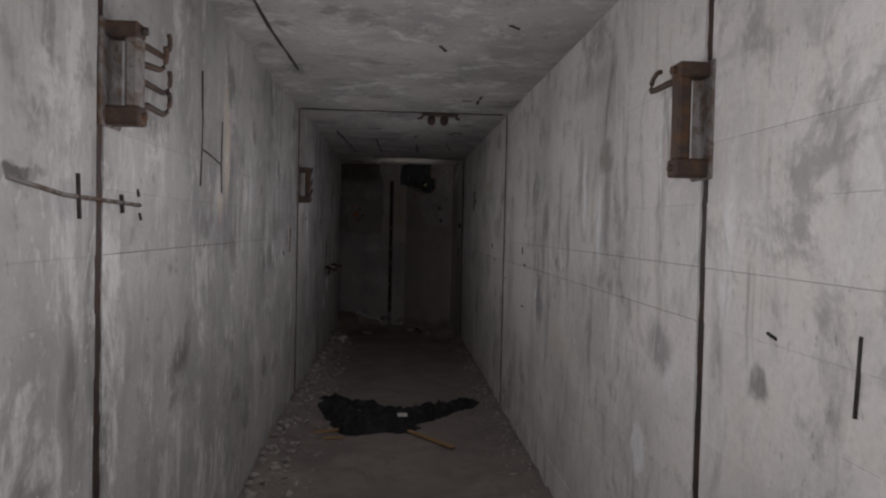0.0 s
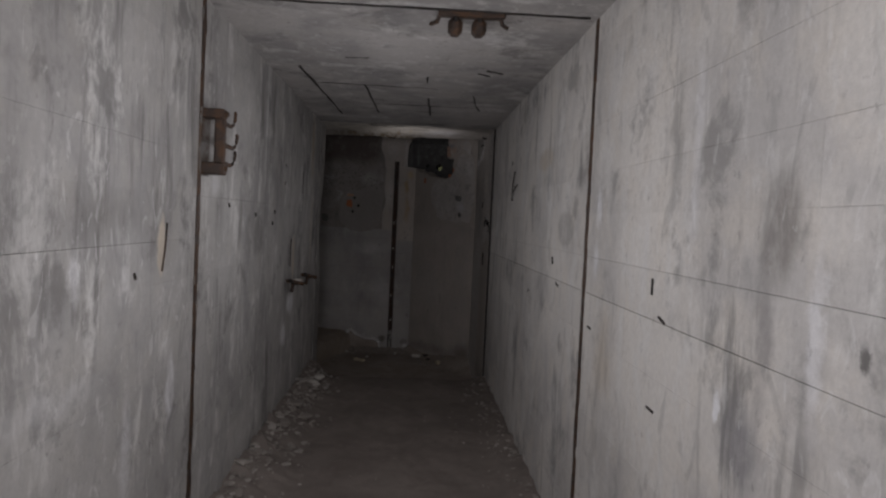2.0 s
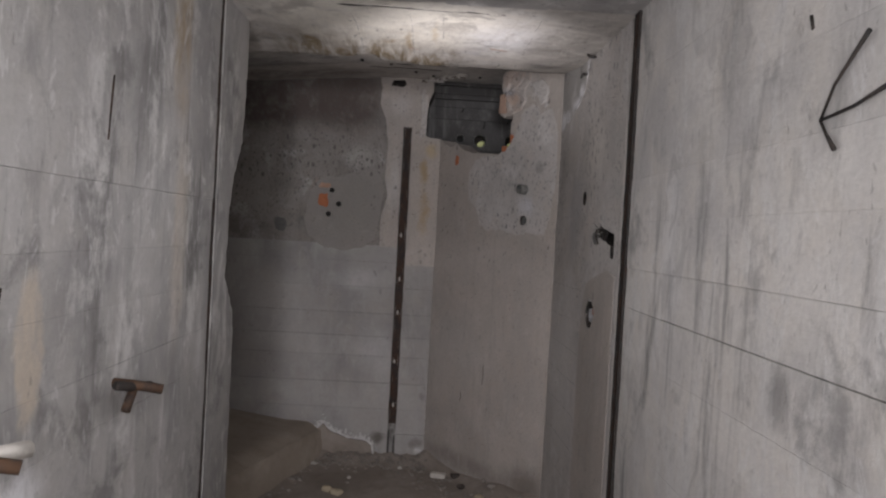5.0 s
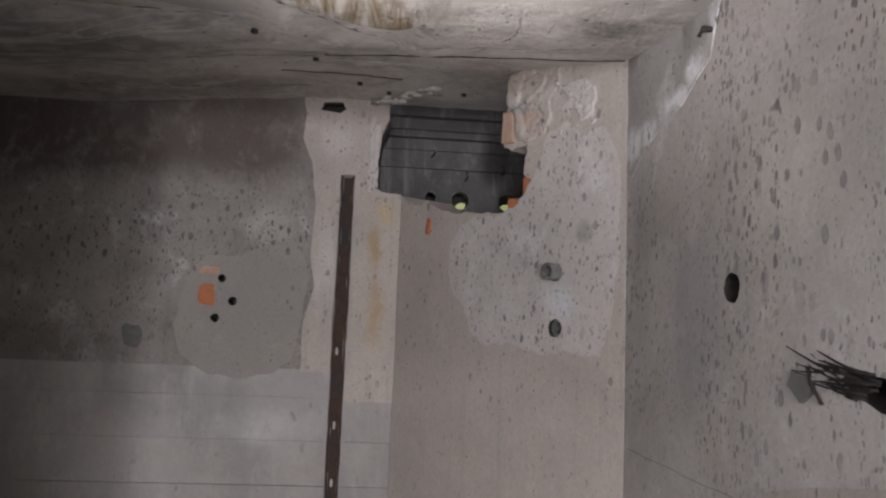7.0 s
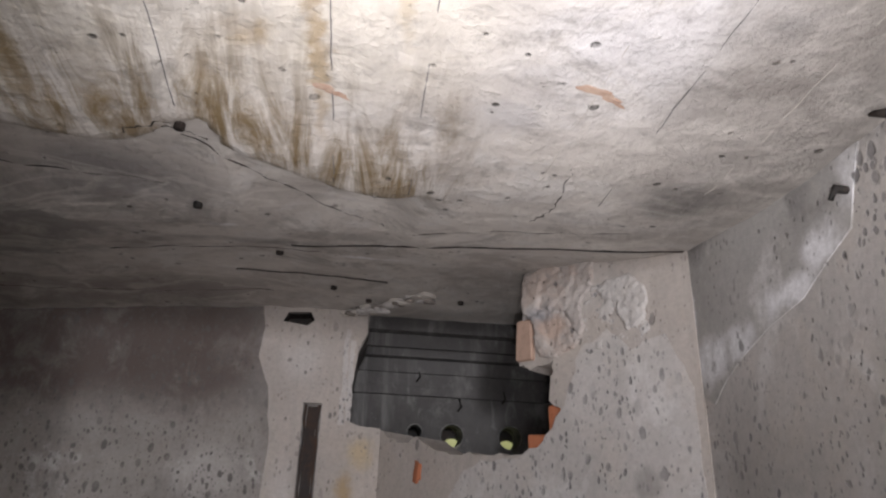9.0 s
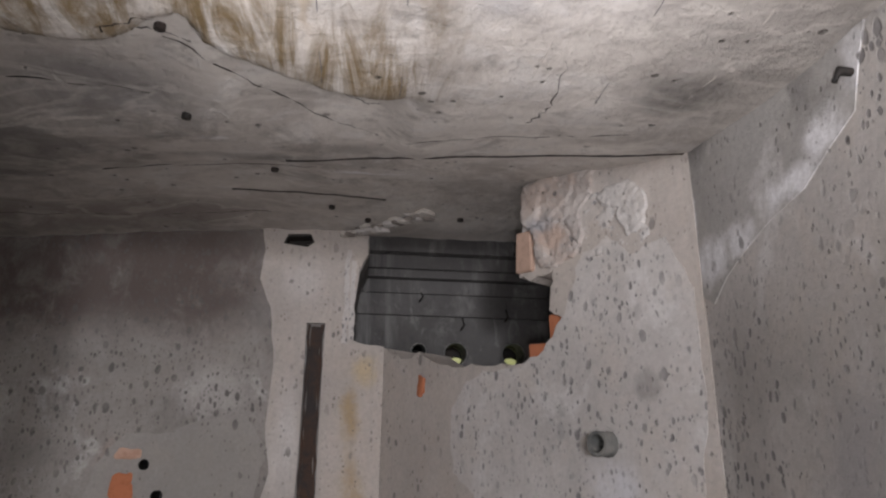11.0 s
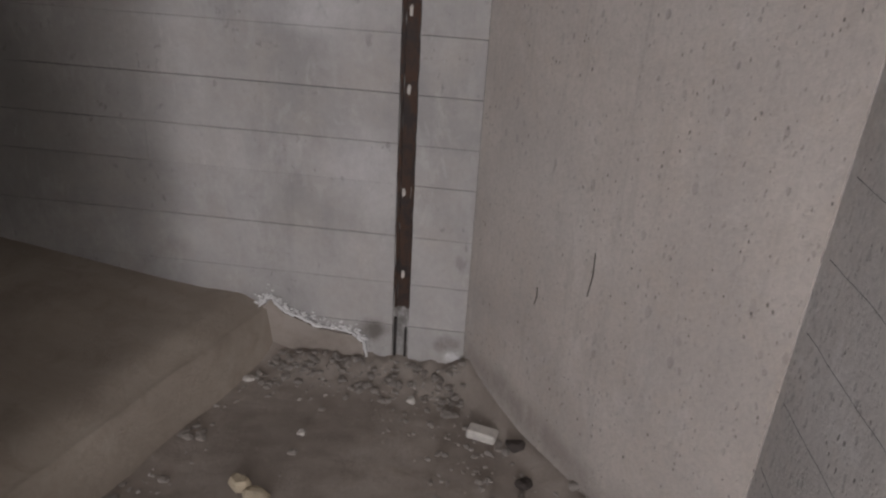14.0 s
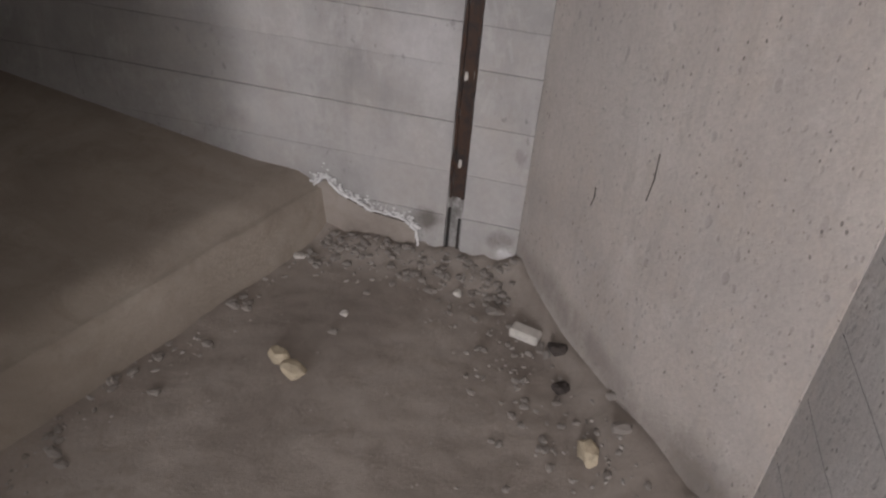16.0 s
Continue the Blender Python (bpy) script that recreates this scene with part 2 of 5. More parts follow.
MARKS_RIGHT = on_wall([
    (1.43, 1.01, 0.06, 0.06, DARK_GREY, 0.8, 0.6), (2.06, 1.0, 0.14, 0.10, BLUISH, 0.7, 0.7), (1.95, 0.9, 0.10, 0.12, CHALK, 0.7, 0.8), (1.60, 1.3, 0.05, 0.3, CHALK, 0.55, 0.8), (2.24, 0.62, 0.08, 0.12, CHALK, 0.9, 0.5),
    (2.72, 1.66, 0.13, 0.09, (0.27, 0.245, 0.21), 0.8, 0.6), (2.70, 1.44, 0.07, 0.26, BLUISH, 0.7, 0.7), (2.80, 1.40, 0.04, 0.26, CHALK, 0.8, 0.7), (3.14, 1.62, 0.07, 0.30, BLUISH, 0.7, 0.8), (3.05, 1.55, 0.035, 0.3, CHALK, 0.7, 0.8),
    (3.35, 1.3, 0.06, 0.3, DARK_GREY, 0.5, 0.8), (3.55, 1.45, 0.05, 0.4, DARK_GREY, 0.45, 0.8), (2.55, 1.0, 0.07, 0.3, CHALK, 0.6, 0.8), (2.9, 0.9, 0.05, 0.35, BLUISH, 0.6, 0.8), (3.0, 2.0, 0.5, 0.10, DARK_GREY, 0.4, 0.9),
    (3.90, 1.40, 0.11, 0.17, (0.25, 0.235, 0.22), 0.85, 0.6), (3.94, 1.15, 0.06, 0.20, (0.30, 0.285, 0.28), 0.75, 0.7), (3.75, 1.2, 0.035, 0.25, CHALK, 0.6, 0.8), (4.02, 0.92, 0.14, 0.14, BLUISH, 0.75, 0.7), (4.15, 0.97, 0.025, 0.045, CHALK, 1.0, 0.4),
    (3.60, 1.19, 0.025, 0.03, DARK_GREY, 0.9, 0.6), (4.5, 1.65, 0.07, 0.30, DARK_GREY, 0.45, 0.8), (4.35, 1.6, 0.05, 0.35, CHALK, 0.5, 0.8), (3.5, 0.8, 0.5, 0.2, TAN, 0.4, 0.9), (5.32, 1.46, 0.07, 0.11, CHALK, 1.0, 0.7), (5.34, 1.26, 0.06, 0.10, CHALK, 0.7, 0.8),
    (5.15, 0.9, 0.2, 0.25, TAN, 0.6, 0.9), (5.92, 1.37, 0.20, 0.10, (0.36, 0.345, 0.33), 0.6, 0.3), (6.55, 1.75, 0.28, 0.07, TAN, 0.7, 0.4), (6.45, 1.05, 0.3, 0.12, BLUISH, 0.35, 0.9), (7.95, 1.04, 0.07, 0.10, DARK_GREY, 0.55, 0.7),
    (7.3, 0.6, 0.3, 0.3, BLUISH, 0.3, 0.9), (6.9, 1.9, 0.05, 0.3, DARK_GREY, 0.5, 0.8), (8.3, 1.9, 0.15, 0.3, DARK_GREY, 0.4, 0.9), (8.7, 1.3, 0.12, 0.5, LIME, 0.45, 0.9)])
# Left base lowered, right base raised: the torch's rightward bias put into colour.
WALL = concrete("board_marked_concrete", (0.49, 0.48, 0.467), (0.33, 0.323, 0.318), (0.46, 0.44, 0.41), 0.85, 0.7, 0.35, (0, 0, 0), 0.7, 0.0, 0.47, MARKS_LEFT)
WALL_R = concrete("board_marked_concrete_lit", (0.72, 0.695, 0.66), (0.54, 0.525, 0.51), (0.70, 0.655, 0.595), 0.75, 0.7, 0.3, (4, 7, 2), 0.55, 0.0, 0.47, MARKS_RIGHT)
# Base and the wide blot at x -1.6 paint the torch's falloff leftward.
WALL_END = concrete("smooth_board_concrete", (0.43, 0.415, 0.40), (0.31, 0.298, 0.29), (0.41, 0.378, 0.345), 0.18, 0.16, 0.35, (3, 3, 9), 0.15, 0.0, 0.47, [
    ((-0.24, 0, -0.12), (0.10, None, 0.06), (0.13, 0.115, 0.10), 0.9, 0.7), ((0.04, 0, -0.14), (0.08, None, 0.05), (0.15, 0.13, 0.115), 0.8, 0.8), ((0.06, 0, -0.2), (0.05, None, 0.03), CHALK, 0.8, 0.7),
    ((0.06, 0, 0.18), (0.03, None, 0.05), (0.2, 0.18, 0.17), 0.6, 0.8), ((-0.45, 0, 1.0), (0.3, None, 0.10), (0.58, 0.57, 0.57), 0.6, 0.9), ((-1.6, 0, 0.7), (0.6, None, 0.7), (0.24, 0.225, 0.215), 0.6, 0.9), ((-0.3, 0, 0.5), (0.25, None, 0.2), (0.56, 0.55, 0.55), 0.5, 0.9)])
def spotted(name, pale, dark, warm, share, marks=(), bloom=0.3, mask=None, streak=0.0, mark=(0.16, 0.15, 0.145)):
    """Cement render with grey blotches and pinholes, thick in places; marks are blots of their own shape."""
    n = Nodes(name)
    big, mid, fine = n.noise(2.2, 6, 0.65, 0.4), n.noise(8, 7, 0.7, 0.3), n.noise(75, 5, 0.7)
    col = n.mix(n.span(big, 0.36, 0.64), dark, pale)
    col = n.mix(n.span(mid, 0.44, 0.68, 0, 0.6), col, warm)
    salt = n.calc("MULTIPLY", n.span(n.noise(5, 8, 0.72, 0.4, n.vec((1, 1, 0.8), (5, 2, 8))), 0.53, 0.66), bloom)
    col = n.mix(salt, col, (0.72, 0.71, 0.70))
    if marks:
        col = n.stained(col, marks, n.span(n.noise(11, 7, 0.72, 0.4, n.vec((1, 1, 0.7), (3, 1, 0))), 0.32, 0.56, 0.35, 1))
    if streak:
        run = n.noise(1.0, 6, 0.65, 0.3, n.vec((26, 26, 1.6), (2, 2, 2)))
        col = n.mix(n.span(run, 0.52, 0.68, 0, streak), col, tuple(0.72 * v for v in dark))
    where = n.span(n.noise(3.2, 4, 0.6, 0.3, n.vec((1, 1, 1), (9, 4, 2))), 0.38, 0.56, 0.3, 1)
    for at, size, k in mask or ():
        where = n.calc("MAXIMUM", where, n.calc("MULTIPLY", n.blob(at, size, 0.5), k))
    tall = n.vmath("ADD", n.vec((1, 1, 0.6)), n.vmath("SCALE", n.vmath("SUBTRACT", n.wobbled(), n.pos), 0.25))
    spots = n.calc("MAXIMUM", n.specks(34, share, 0.36, tall), n.specks(62, share, 0.38, tall))
    spots = n.calc("MAXIMUM", spots, n.calc("MULTIPLY", n.specks(15, share * 0.4, 0.24, tall), 0.4))
    spots = n.calc("MAXIMUM", spots, n.calc("MULTIPLY", n.specks(105, share * 0.8, 0.36, tall), 0.8))
    cut = n.t.nodes.new("ShaderNodeSeparateXYZ")
    n.put(cut.inputs[0], n.pos)
    spots = n.calc("MULTIPLY", spots, n.calc("MULTIPLY", where, n.span(cut.outputs[2], 0.8, 1.5, 0.42, 1)))
    col = n.mix(n.calc("MULTIPLY", spots, n.span(n.noise(20, 3, 0.5), 0.3, 0.6, 0.5, 1.0)), col, mark)
    pin = n.calc("MULTIPLY", n.specks(120, 0.14, 0.4, tall), n.span(mid, 0.42, 0.6, 0.2, 1))
    col = n.mix(n.calc("MULTIPLY", pin, 0.8), col, (0.09, 0.082, 0.078))
    col = n.mix(n.span(fine, 0.35, 0.7, 0.0, 0.22), col, tuple(0.5 * v for v in dark))
    h = n.calc("ADD", n.calc("MULTIPLY", mid, 0.5), n.calc("MULTIPLY", fine, 0.3))
    h = n.calc("SUBTRACT", h, n.calc("ADD", n.calc("MULTIPLY", spots, 0.35), n.calc("MULTIPLY", pin, 0.5)))
    return n.done(col, n.span(mid, 0.3, 0.7, 0.72, 0.92), h, 0.55, 0.01)


def flat_marks(rows):
    """Marks on the end wall and the slanted wall, by x and height."""
    return [((x, 0, z), (rx, None, rz), tint, k, soft) for x, z, rx, rz, tint, k, soft in rows]


SMOKE = (0.125, 0.10, 0.09)
# Base is kept low to stand for the torch's falloff on this side.
SPECKLED = spotted("speckled_grey_render", (0.33, 0.308, 0.287), (0.22, 0.205, 0.193), (0.31, 0.28, 0.255), 0.75,
                   flat_marks([(-1.5, 2.35, 1.35, 0.40, SMOKE, 1.0, 0.35), (-0.55, 2.25, 0.30, 0.30, SMOKE, 0.9, 0.6), (-2.4, 2.1, 1.2, 0.5, SMOKE, 0.8, 0.6), (-0.45, 1.86, 0.16, 0.14, (0.44, 0.42, 0.40), 0.8, 0.8), (-1.6, 1.35, 0.7, 0.12, SMOKE, 0.5, 0.8), (-0.72, 1.62, 0.10, 0.12, (0.44, 0.28, 0.21), 0.5, 0.8)]),
                   0.35, [((-0.9, 0, 1.78), (0.8, None, 0.20), 1.0), ((-0.42, 0, 1.85), (0.2, None, 0.2), 1.0)], 0.25, (0.14, 0.13, 0.125))
DAMP = spotted("damp_grey_render", (0.50, 0.485, 0.465), (0.36, 0.35, 0.335), (0.45, 0.43, 0.40), 0.3, on_wall([
    (10.54, 2.36, 0.09, 0.12, DARK_GREY, 0.9, 0.7), (10.34, 2.38, 0.2, 0.06, DARK_GREY, 0.8, 0.7), (10.52, 2.02, 0.10, 0.07, CHALK, 1.0, 0.7), (10.42, 2.03, 0.10, 0.05, CHALK, 0.9, 0.7), (10.22, 2.07, 0.12, 0.05, CHALK, 1.0, 0.7), (10.10, 2.12, 0.09, 0.06, CHALK, 1.0, 0.7),
    (10.0, 2.2, 0.05, 0.10, CHALK, 0.8, 0.7), (10.30, 2.25, 0.14, 0.09, (0.46, 0.45, 0.43), 0.9, 0.5), (10.15, 2.24, 0.05, 0.08, DARK_GREY, 0.6, 0.8), (10.58, 2.18, 0.02, 0.12, CHALK, 0.9, 0.6)]), 0.6, None, 0.2)
SMOOTH = spotted("grey_trowelled_patch", (0.34, 0.32, 0.30), (0.29, 0.272, 0.255), (0.34, 0.31, 0.28), 0.12, (), 0.1)
CEILING = concrete("ceiling_concrete", (0.47, 0.45, 0.435), (0.30, 0.29, 0.285), (0.42, 0.395, 0.37), 0.15, 0.6, 0.9, (9, 1, 3), 0.7)
PLASTER = spotted("smooth_cement_render", (0.50, 0.455, 0.415), (0.42, 0.385, 0.355), (0.47, 0.415, 0.365), 0.2, flat_marks([
    (-0.012, 1.80, 0.05, 0.13, OCHRE, 0.75, 0.8), (0.0, 1.50, 0.05, 0.26, OCHRE, 0.7, 0.9), (0.03, 1.95, 0.06, 0.07, (0.55, 0.44, 0.27), 0.8, 0.8), (-0.22, 1.7, 0.07, 0.28, (0.60, 0.58, 0.56), 0.8, 0.8), (-0.2, 2.25, 0.10, 0.12, (0.58, 0.555, 0.53), 0.7, 0.8),
    (0.45, 2.3, 0.3, 0.15, (0.60, 0.585, 0.57), 0.7, 0.8), (0.62, 1.85, 0.05, 0.06, (0.25, 0.235, 0.22), 0.7, 0.7), (0.40, 1.2, 0.5, 0.2, (0.54, 0.50, 0.465), 0.5, 0.9), (0.70, -0.1, 0.16, 0.16, (0.17, 0.145, 0.125), 0.8, 0.9), (0.35, -0.15, 0.5, 0.09, (0.20, 0.17, 0.15), 0.6, 0.9), (0.3, 0.6, 0.3, 0.35, (0.53, 0.50, 0.47), 0.5, 0.9)]),
    0.15, [((-0.22, 0, 1.75), (0.08, None, 0.3), 1.0), ((0.55, 0, 1.35), (0.25, None, 0.16), 0.8)], 0.25, (0.23, 0.212, 0.20))
ROUGH = spotted("pitted_render", (0.58, 0.555, 0.535), (0.46, 0.44, 0.42), (0.56, 0.515, 0.47), 0.78, [
    ((0.8, 10.12, 1.5), (0.1, 0.20, 0.30), (0.40, 0.39, 0.40), 0.7, 0.6), ((0.8, 10.45, 1.7), (0.1, 0.14, 0.4), (0.38, 0.36, 0.345), 0.7, 0.8), ((0.8, 9.75, 1.8), (0.1, 0.25, 0.25), (0.68, 0.645, 0.60), 0.8, 0.8), ((0.8, 10.3, 0.6), (0.1, 0.5, 0.6), (0.55, 0.535, 0.52), 0.6, 0.9),
    ((0.62, 10.8, 1.55), (0.12, 0.12, 0.10), (0.66, 0.66, 0.69), 0.8, 0.8), ((0.68, 10.7, 1.78), (0.04, 0.05, 0.05), (0.30, 0.28, 0.265), 0.7, 0.6)],
    0.5, [((0.55, 10.9, 1.75), (0.25, 0.4, 0.2), 1.0), ((0.8, 9.9, 1.75), (0.1, 0.6, 0.25), 0.8)], 0.12, (0.22, 0.21, 0.21))
DARKWALL = concrete("sooty_render", (0.27, 0.255, 0.24), (0.15, 0.14, 0.13), (0.25, 0.225, 0.20), 0.4, 0.4, 1.0, (2, 17, 1), 0.7)
# Darker than the other concrete: the recess's darkness is put into the base colour.
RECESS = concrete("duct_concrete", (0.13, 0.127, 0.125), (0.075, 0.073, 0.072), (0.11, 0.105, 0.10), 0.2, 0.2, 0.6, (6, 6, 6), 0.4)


def on_ceiling(rows):
    return [((x, y, 0), (rx, ry, None), tint, k, soft) for x, y, rx, ry, tint, k, soft in rows]


def chamber_ceiling_material():
    n = Nodes("stained_lit_ceiling_concrete")
    att = n.t.nodes.new("ShaderNodeAttribute")
    att.attribute_name = "rust"
    big, mid, fine = n.noise(2.2, 6, 0.65, 0.4), n.noise(9, 7, 0.7, 0.3), n.noise(60, 5, 0.7)
    col = n.mix(n.span(big, 0.40, 0.60), (0.48, 0.45, 0.415), (0.64, 0.605, 0.56))
    col = n.mix(n.span(mid, 0.48, 0.62, 0, 0.6), col, (0.66, 0.645, 0.62))
    break_up = n.span(n.noise(6, 8, 0.72, 0.8, n.vec((1, 1, 1), (7, 3, 1))), 0.34, 0.56, 0.45, 1)
    # Cream is lime, raised further for the bright ceiling near the torch.
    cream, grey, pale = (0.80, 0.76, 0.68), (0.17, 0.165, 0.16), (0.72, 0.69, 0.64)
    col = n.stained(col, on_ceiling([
        # Blot 2 paints the torch's hot spot, blot 3 the dim right side.
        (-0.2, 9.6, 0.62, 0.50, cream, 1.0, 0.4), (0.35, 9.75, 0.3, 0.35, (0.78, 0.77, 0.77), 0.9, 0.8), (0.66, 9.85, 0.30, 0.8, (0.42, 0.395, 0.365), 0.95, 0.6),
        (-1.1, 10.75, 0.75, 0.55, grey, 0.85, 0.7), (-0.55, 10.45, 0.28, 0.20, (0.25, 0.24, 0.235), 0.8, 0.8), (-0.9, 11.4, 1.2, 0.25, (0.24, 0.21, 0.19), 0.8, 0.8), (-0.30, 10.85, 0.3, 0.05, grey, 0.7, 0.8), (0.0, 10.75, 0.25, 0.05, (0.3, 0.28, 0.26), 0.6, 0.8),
        # The last blot of this row stands in for a small crater's shade.
        (-0.30, 10.28, 0.09, 0.03, pale, 1.0, 0.5), (-0.17, 10.40, 0.09, 0.035, pale, 1.0, 0.5), (-0.05, 10.55, 0.10, 0.035, pale, 1.0, 0.5), (0.10, 10.66, 0.12, 0.04, pale, 0.8, 0.6), (-0.36, 10.68, 0.06, 0.03, CHALK, 0.9, 0.7), (-0.62, 10.56, 0.10, 0.015, pale, 0.7, 0.6), (-0.45, 10.66, 0.06, 0.025, DARK_GREY, 0.9, 0.6),
        (-0.52, 10.66, 0.14, 0.02, (0.5, 0.48, 0.46), 0.7, 0.6), (0.02, 10.97, 0.16, 0.02, CHALK, 0.9, 0.7), (0.42, 10.43, 0.25, 0.012, pale, 0.7, 0.6), (0.60, 10.25, 0.10, 0.12, DARK_GREY, 0.75, 0.8), (0.53, 9.73, 0.05, 0.05, grey, 0.5, 0.8), (-0.20, 9.86, 0.05, 0.06, OCHRE, 0.7, 0.8), (-0.10, 9.9, 0.02, 0.3, OCHRE, 0.7, 0.8),
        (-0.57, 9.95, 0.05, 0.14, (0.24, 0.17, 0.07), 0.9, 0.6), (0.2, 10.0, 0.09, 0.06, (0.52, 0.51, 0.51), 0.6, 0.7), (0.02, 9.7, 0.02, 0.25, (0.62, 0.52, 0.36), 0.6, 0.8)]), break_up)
    # swirls of dried water on the far part
    swirl = n.noise(1.5, 3, 0.5, 2.2, n.vec((1, 2.2, 1), (4, 0, 0)))
    ring = n.calc("MULTIPLY", n.span(swirl, 0.46, 0.50), n.span(swirl, 0.50, 0.56, 1, 0))
    col = n.mix(n.calc("MULTIPLY", ring, 0.35), col, pale)
    dirt = n.noise(4.0, 8, 0.72, 0.5, n.vec((1, 1, 1), (7, 3, 1)))
    col = n.mix(n.span(dirt, 0.54, 0.64, 0, 0.5), col, (0.24, 0.22, 0.20))
    rust = n.calc("MULTIPLY", att.outputs["Fac"], n.span(n.noise(1.0, 8, 0.72, 0.6, n.vec((16, 2.5, 2))), 0.40, 0.66))
    col = n.mix(n.calc("MULTIPLY", rust, 0.85), col, (0.20, 0.145, 0.075))
    pit = n.calc("MULTIPLY", n.specks(46, 0.10, 0.4), n.span(mid, 0.44, 0.58))
    col = n.mix(n.calc("MULTIPLY", pit, 0.8), col, (0.07, 0.062, 0.055))
    h = n.calc("ADD", n.calc("MULTIPLY", mid, 0.8), n.calc("MULTIPLY", fine, 0.3))
    grit = n.noise(34, 7, 0.75, 0.4, n.vec((1, 1, 1), (2, 8, 4)))
    col = n.mix(n.span(grit, 0.52, 0.66, 0, 0.3), col, (0.25, 0.235, 0.215))
    h = n.calc("SUBTRACT", h, n.calc("ADD", n.calc("MULTIPLY", grit, 0.5), pit))
    return n.done(col, 0.78, h, 0.75, 0.018)


VAULT = chamber_ceiling_material()


def ground_material(name, a, b, c):
    n = Nodes(name)
    big, mid, fine = n.noise(1.6, 6, 0.65, 1.0), n.noise(8, 8, 0.7, 0.5), n.noise(90, 5, 0.75)
    col = n.mix(n.span(big, 0.36, 0.66), a, b)
    col = n.mix(n.span(mid, 0.45, 0.72, 0, 0.7), col, c)
    col = n.mix(n.span(fine, 0.58, 0.75, 0, 0.5), col, (0.34, 0.31, 0.28))
    crumbs = n.calc("MULTIPLY", n.span(n.cells(48), 0, 0.16, 1, 0), n.span(mid, 0.5, 0.62))
    col = n.mix(crumbs, col, (0.30, 0.275, 0.245))
    h = n.calc("ADD", n.calc("MULTIPLY", mid, 0.7), n.calc("MULTIPLY", fine, 0.35))
    return n.done(col, 0.93, n.calc("ADD", h, crumbs), 0.5, 0.011)


# LEDGE is paler than MUD for the lit look of the ledge's side.
LEDGE = ground_material("pale_tan_floor", (0.27, 0.23, 0.19), (0.345, 0.30, 0.25), (0.23, 0.193, 0.16))
DUST = ground_material("dusty_floor", (0.17, 0.145, 0.13), (0.225, 0.195, 0.175), (0.145, 0.12, 0.108))
MUD = ground_material("damp_dusty_floor", (0.25, 0.215, 0.187), (0.33, 0.29, 0.255), (0.20, 0.17, 0.147))


def stone_material(name, a, b, rough=0.9):
    n = Nodes(name)
    tone = n.t.nodes.new("ShaderNodeNewGeometry").outputs["Random Per Island"]
    col = n.mix(tone, a, b)
    grain = n.noise(40, 6, 0.7)
    col = n.mix(n.span(grain, 0.45, 0.7, 0, 0.5), col, tuple(0.55 * v for v in a))
    return n.done(col, rough, grain, 0.5, 0.006)


RUBBLE = stone_material("rubble", (0.36, 0.335, 0.305), (0.22, 0.195, 0.175))
YELLOW = stone_material("yellowish_stone", (0.52, 0.445, 0.33), (0.46, 0.39, 0.285))
PALE = stone_material("pale_mortar", (0.60, 0.57, 0.52), (0.52, 0.49, 0.45))
MASONRY = spotted("smeared_masonry", (0.53, 0.485, 0.45), (0.36, 0.335, 0.32), (0.48, 0.37, 0.305), 0.2, [((0.5, 11, 2.24), (0.05, 0.5, 0.07), (0.26, 0.265, 0.28), 0.9, 0.6), ((0.52, 11, 2.2), (0.06, 0.5, 0.05), (0.50, 0.38, 0.31), 0.9, 0.6)], 0.4)
DARKSTONE = stone_material("dark_stone", (0.09, 0.075, 0.065), (0.06, 0.05, 0.045))
BRICK = stone_material("orange_brick", (0.52, 0.185, 0.085), (0.45, 0.17, 0.09))
PALEBRICK = stone_material("dusty_brick", (0.50, 0.36, 0.285), (0.45, 0.31, 0.24))
WOOD = stone_material("weathered_wood", (0.33, 0.215, 0.105), (0.25, 0.16, 0.08))
SALT = stone_material("white_salt_crust", (0.74, 0.73, 0.72), (0.62, 0.61, 0.60))
DAUB = stone_material("grey_mortar_patch", (0.20, 0.195, 0.195), (0.17, 0.165, 0.16))


SMEAR = stone_material("smeared_brick", (0.56, 0.27, 0.18), (0.50, 0.38, 0.30))


def rust_material(name, base, rust, metal):
    n = Nodes(name)
    a, b = n.noise(14, 8, 0.75, 0.8), n.noise(70, 5, 0.7)
    col = n.mix(n.span(a, 0.4, 0.62), base, rust)
    col = n.mix(n.span(b, 0.55, 0.75, 0, 0.6), col, (0.05, 0.035, 0.028))
    return n.done(col, n.span(a, 0.4, 0.7, 0.55, 0.9), n.calc("ADD", a, b), 0.6, 0.004, metal)


RUST = rust_material("rusty_steel", (0.055, 0.042, 0.036), (0.12, 0.07, 0.044), 0.2)
STRIP = rust_material("dark_rusted_channel", (0.032, 0.026, 0.024), (0.075, 0.045, 0.032), 0.2)
GREYSTEEL = rust_material("grey_scaled_steel", (0.22, 0.21, 0.20), (0.12, 0.08, 0.055), 0.2)
BLACK = rust_material("black_iron_and_hole_shade", (0.025, 0.024, 0.023), (0.05, 0.04, 0.035), 0.1)


def cloth_material():
    n = Nodes("black_cloth")
    a, b = n.noise(12, 6, 0.7), n.noise(160, 3, 0.6)
    return n.done(n.mix(n.span(a, 0.4, 0.7), (0.012, 0.012, 0.014), (0.035, 0.033, 0.033)), 0.85, n.calc("ADD", a, b), 0.5, 0.006)


CLOTH = cloth_material()
PIPE = Nodes("grey_pipe")
PIPE = PIPE.done(PIPE.mix(PIPE.span(PIPE.noise(20), 0.4, 0.65), (0.14, 0.145, 0.14), (0.24, 0.235, 0.22)), 0.6, PIPE.noise(80), 0.3, 0.003)
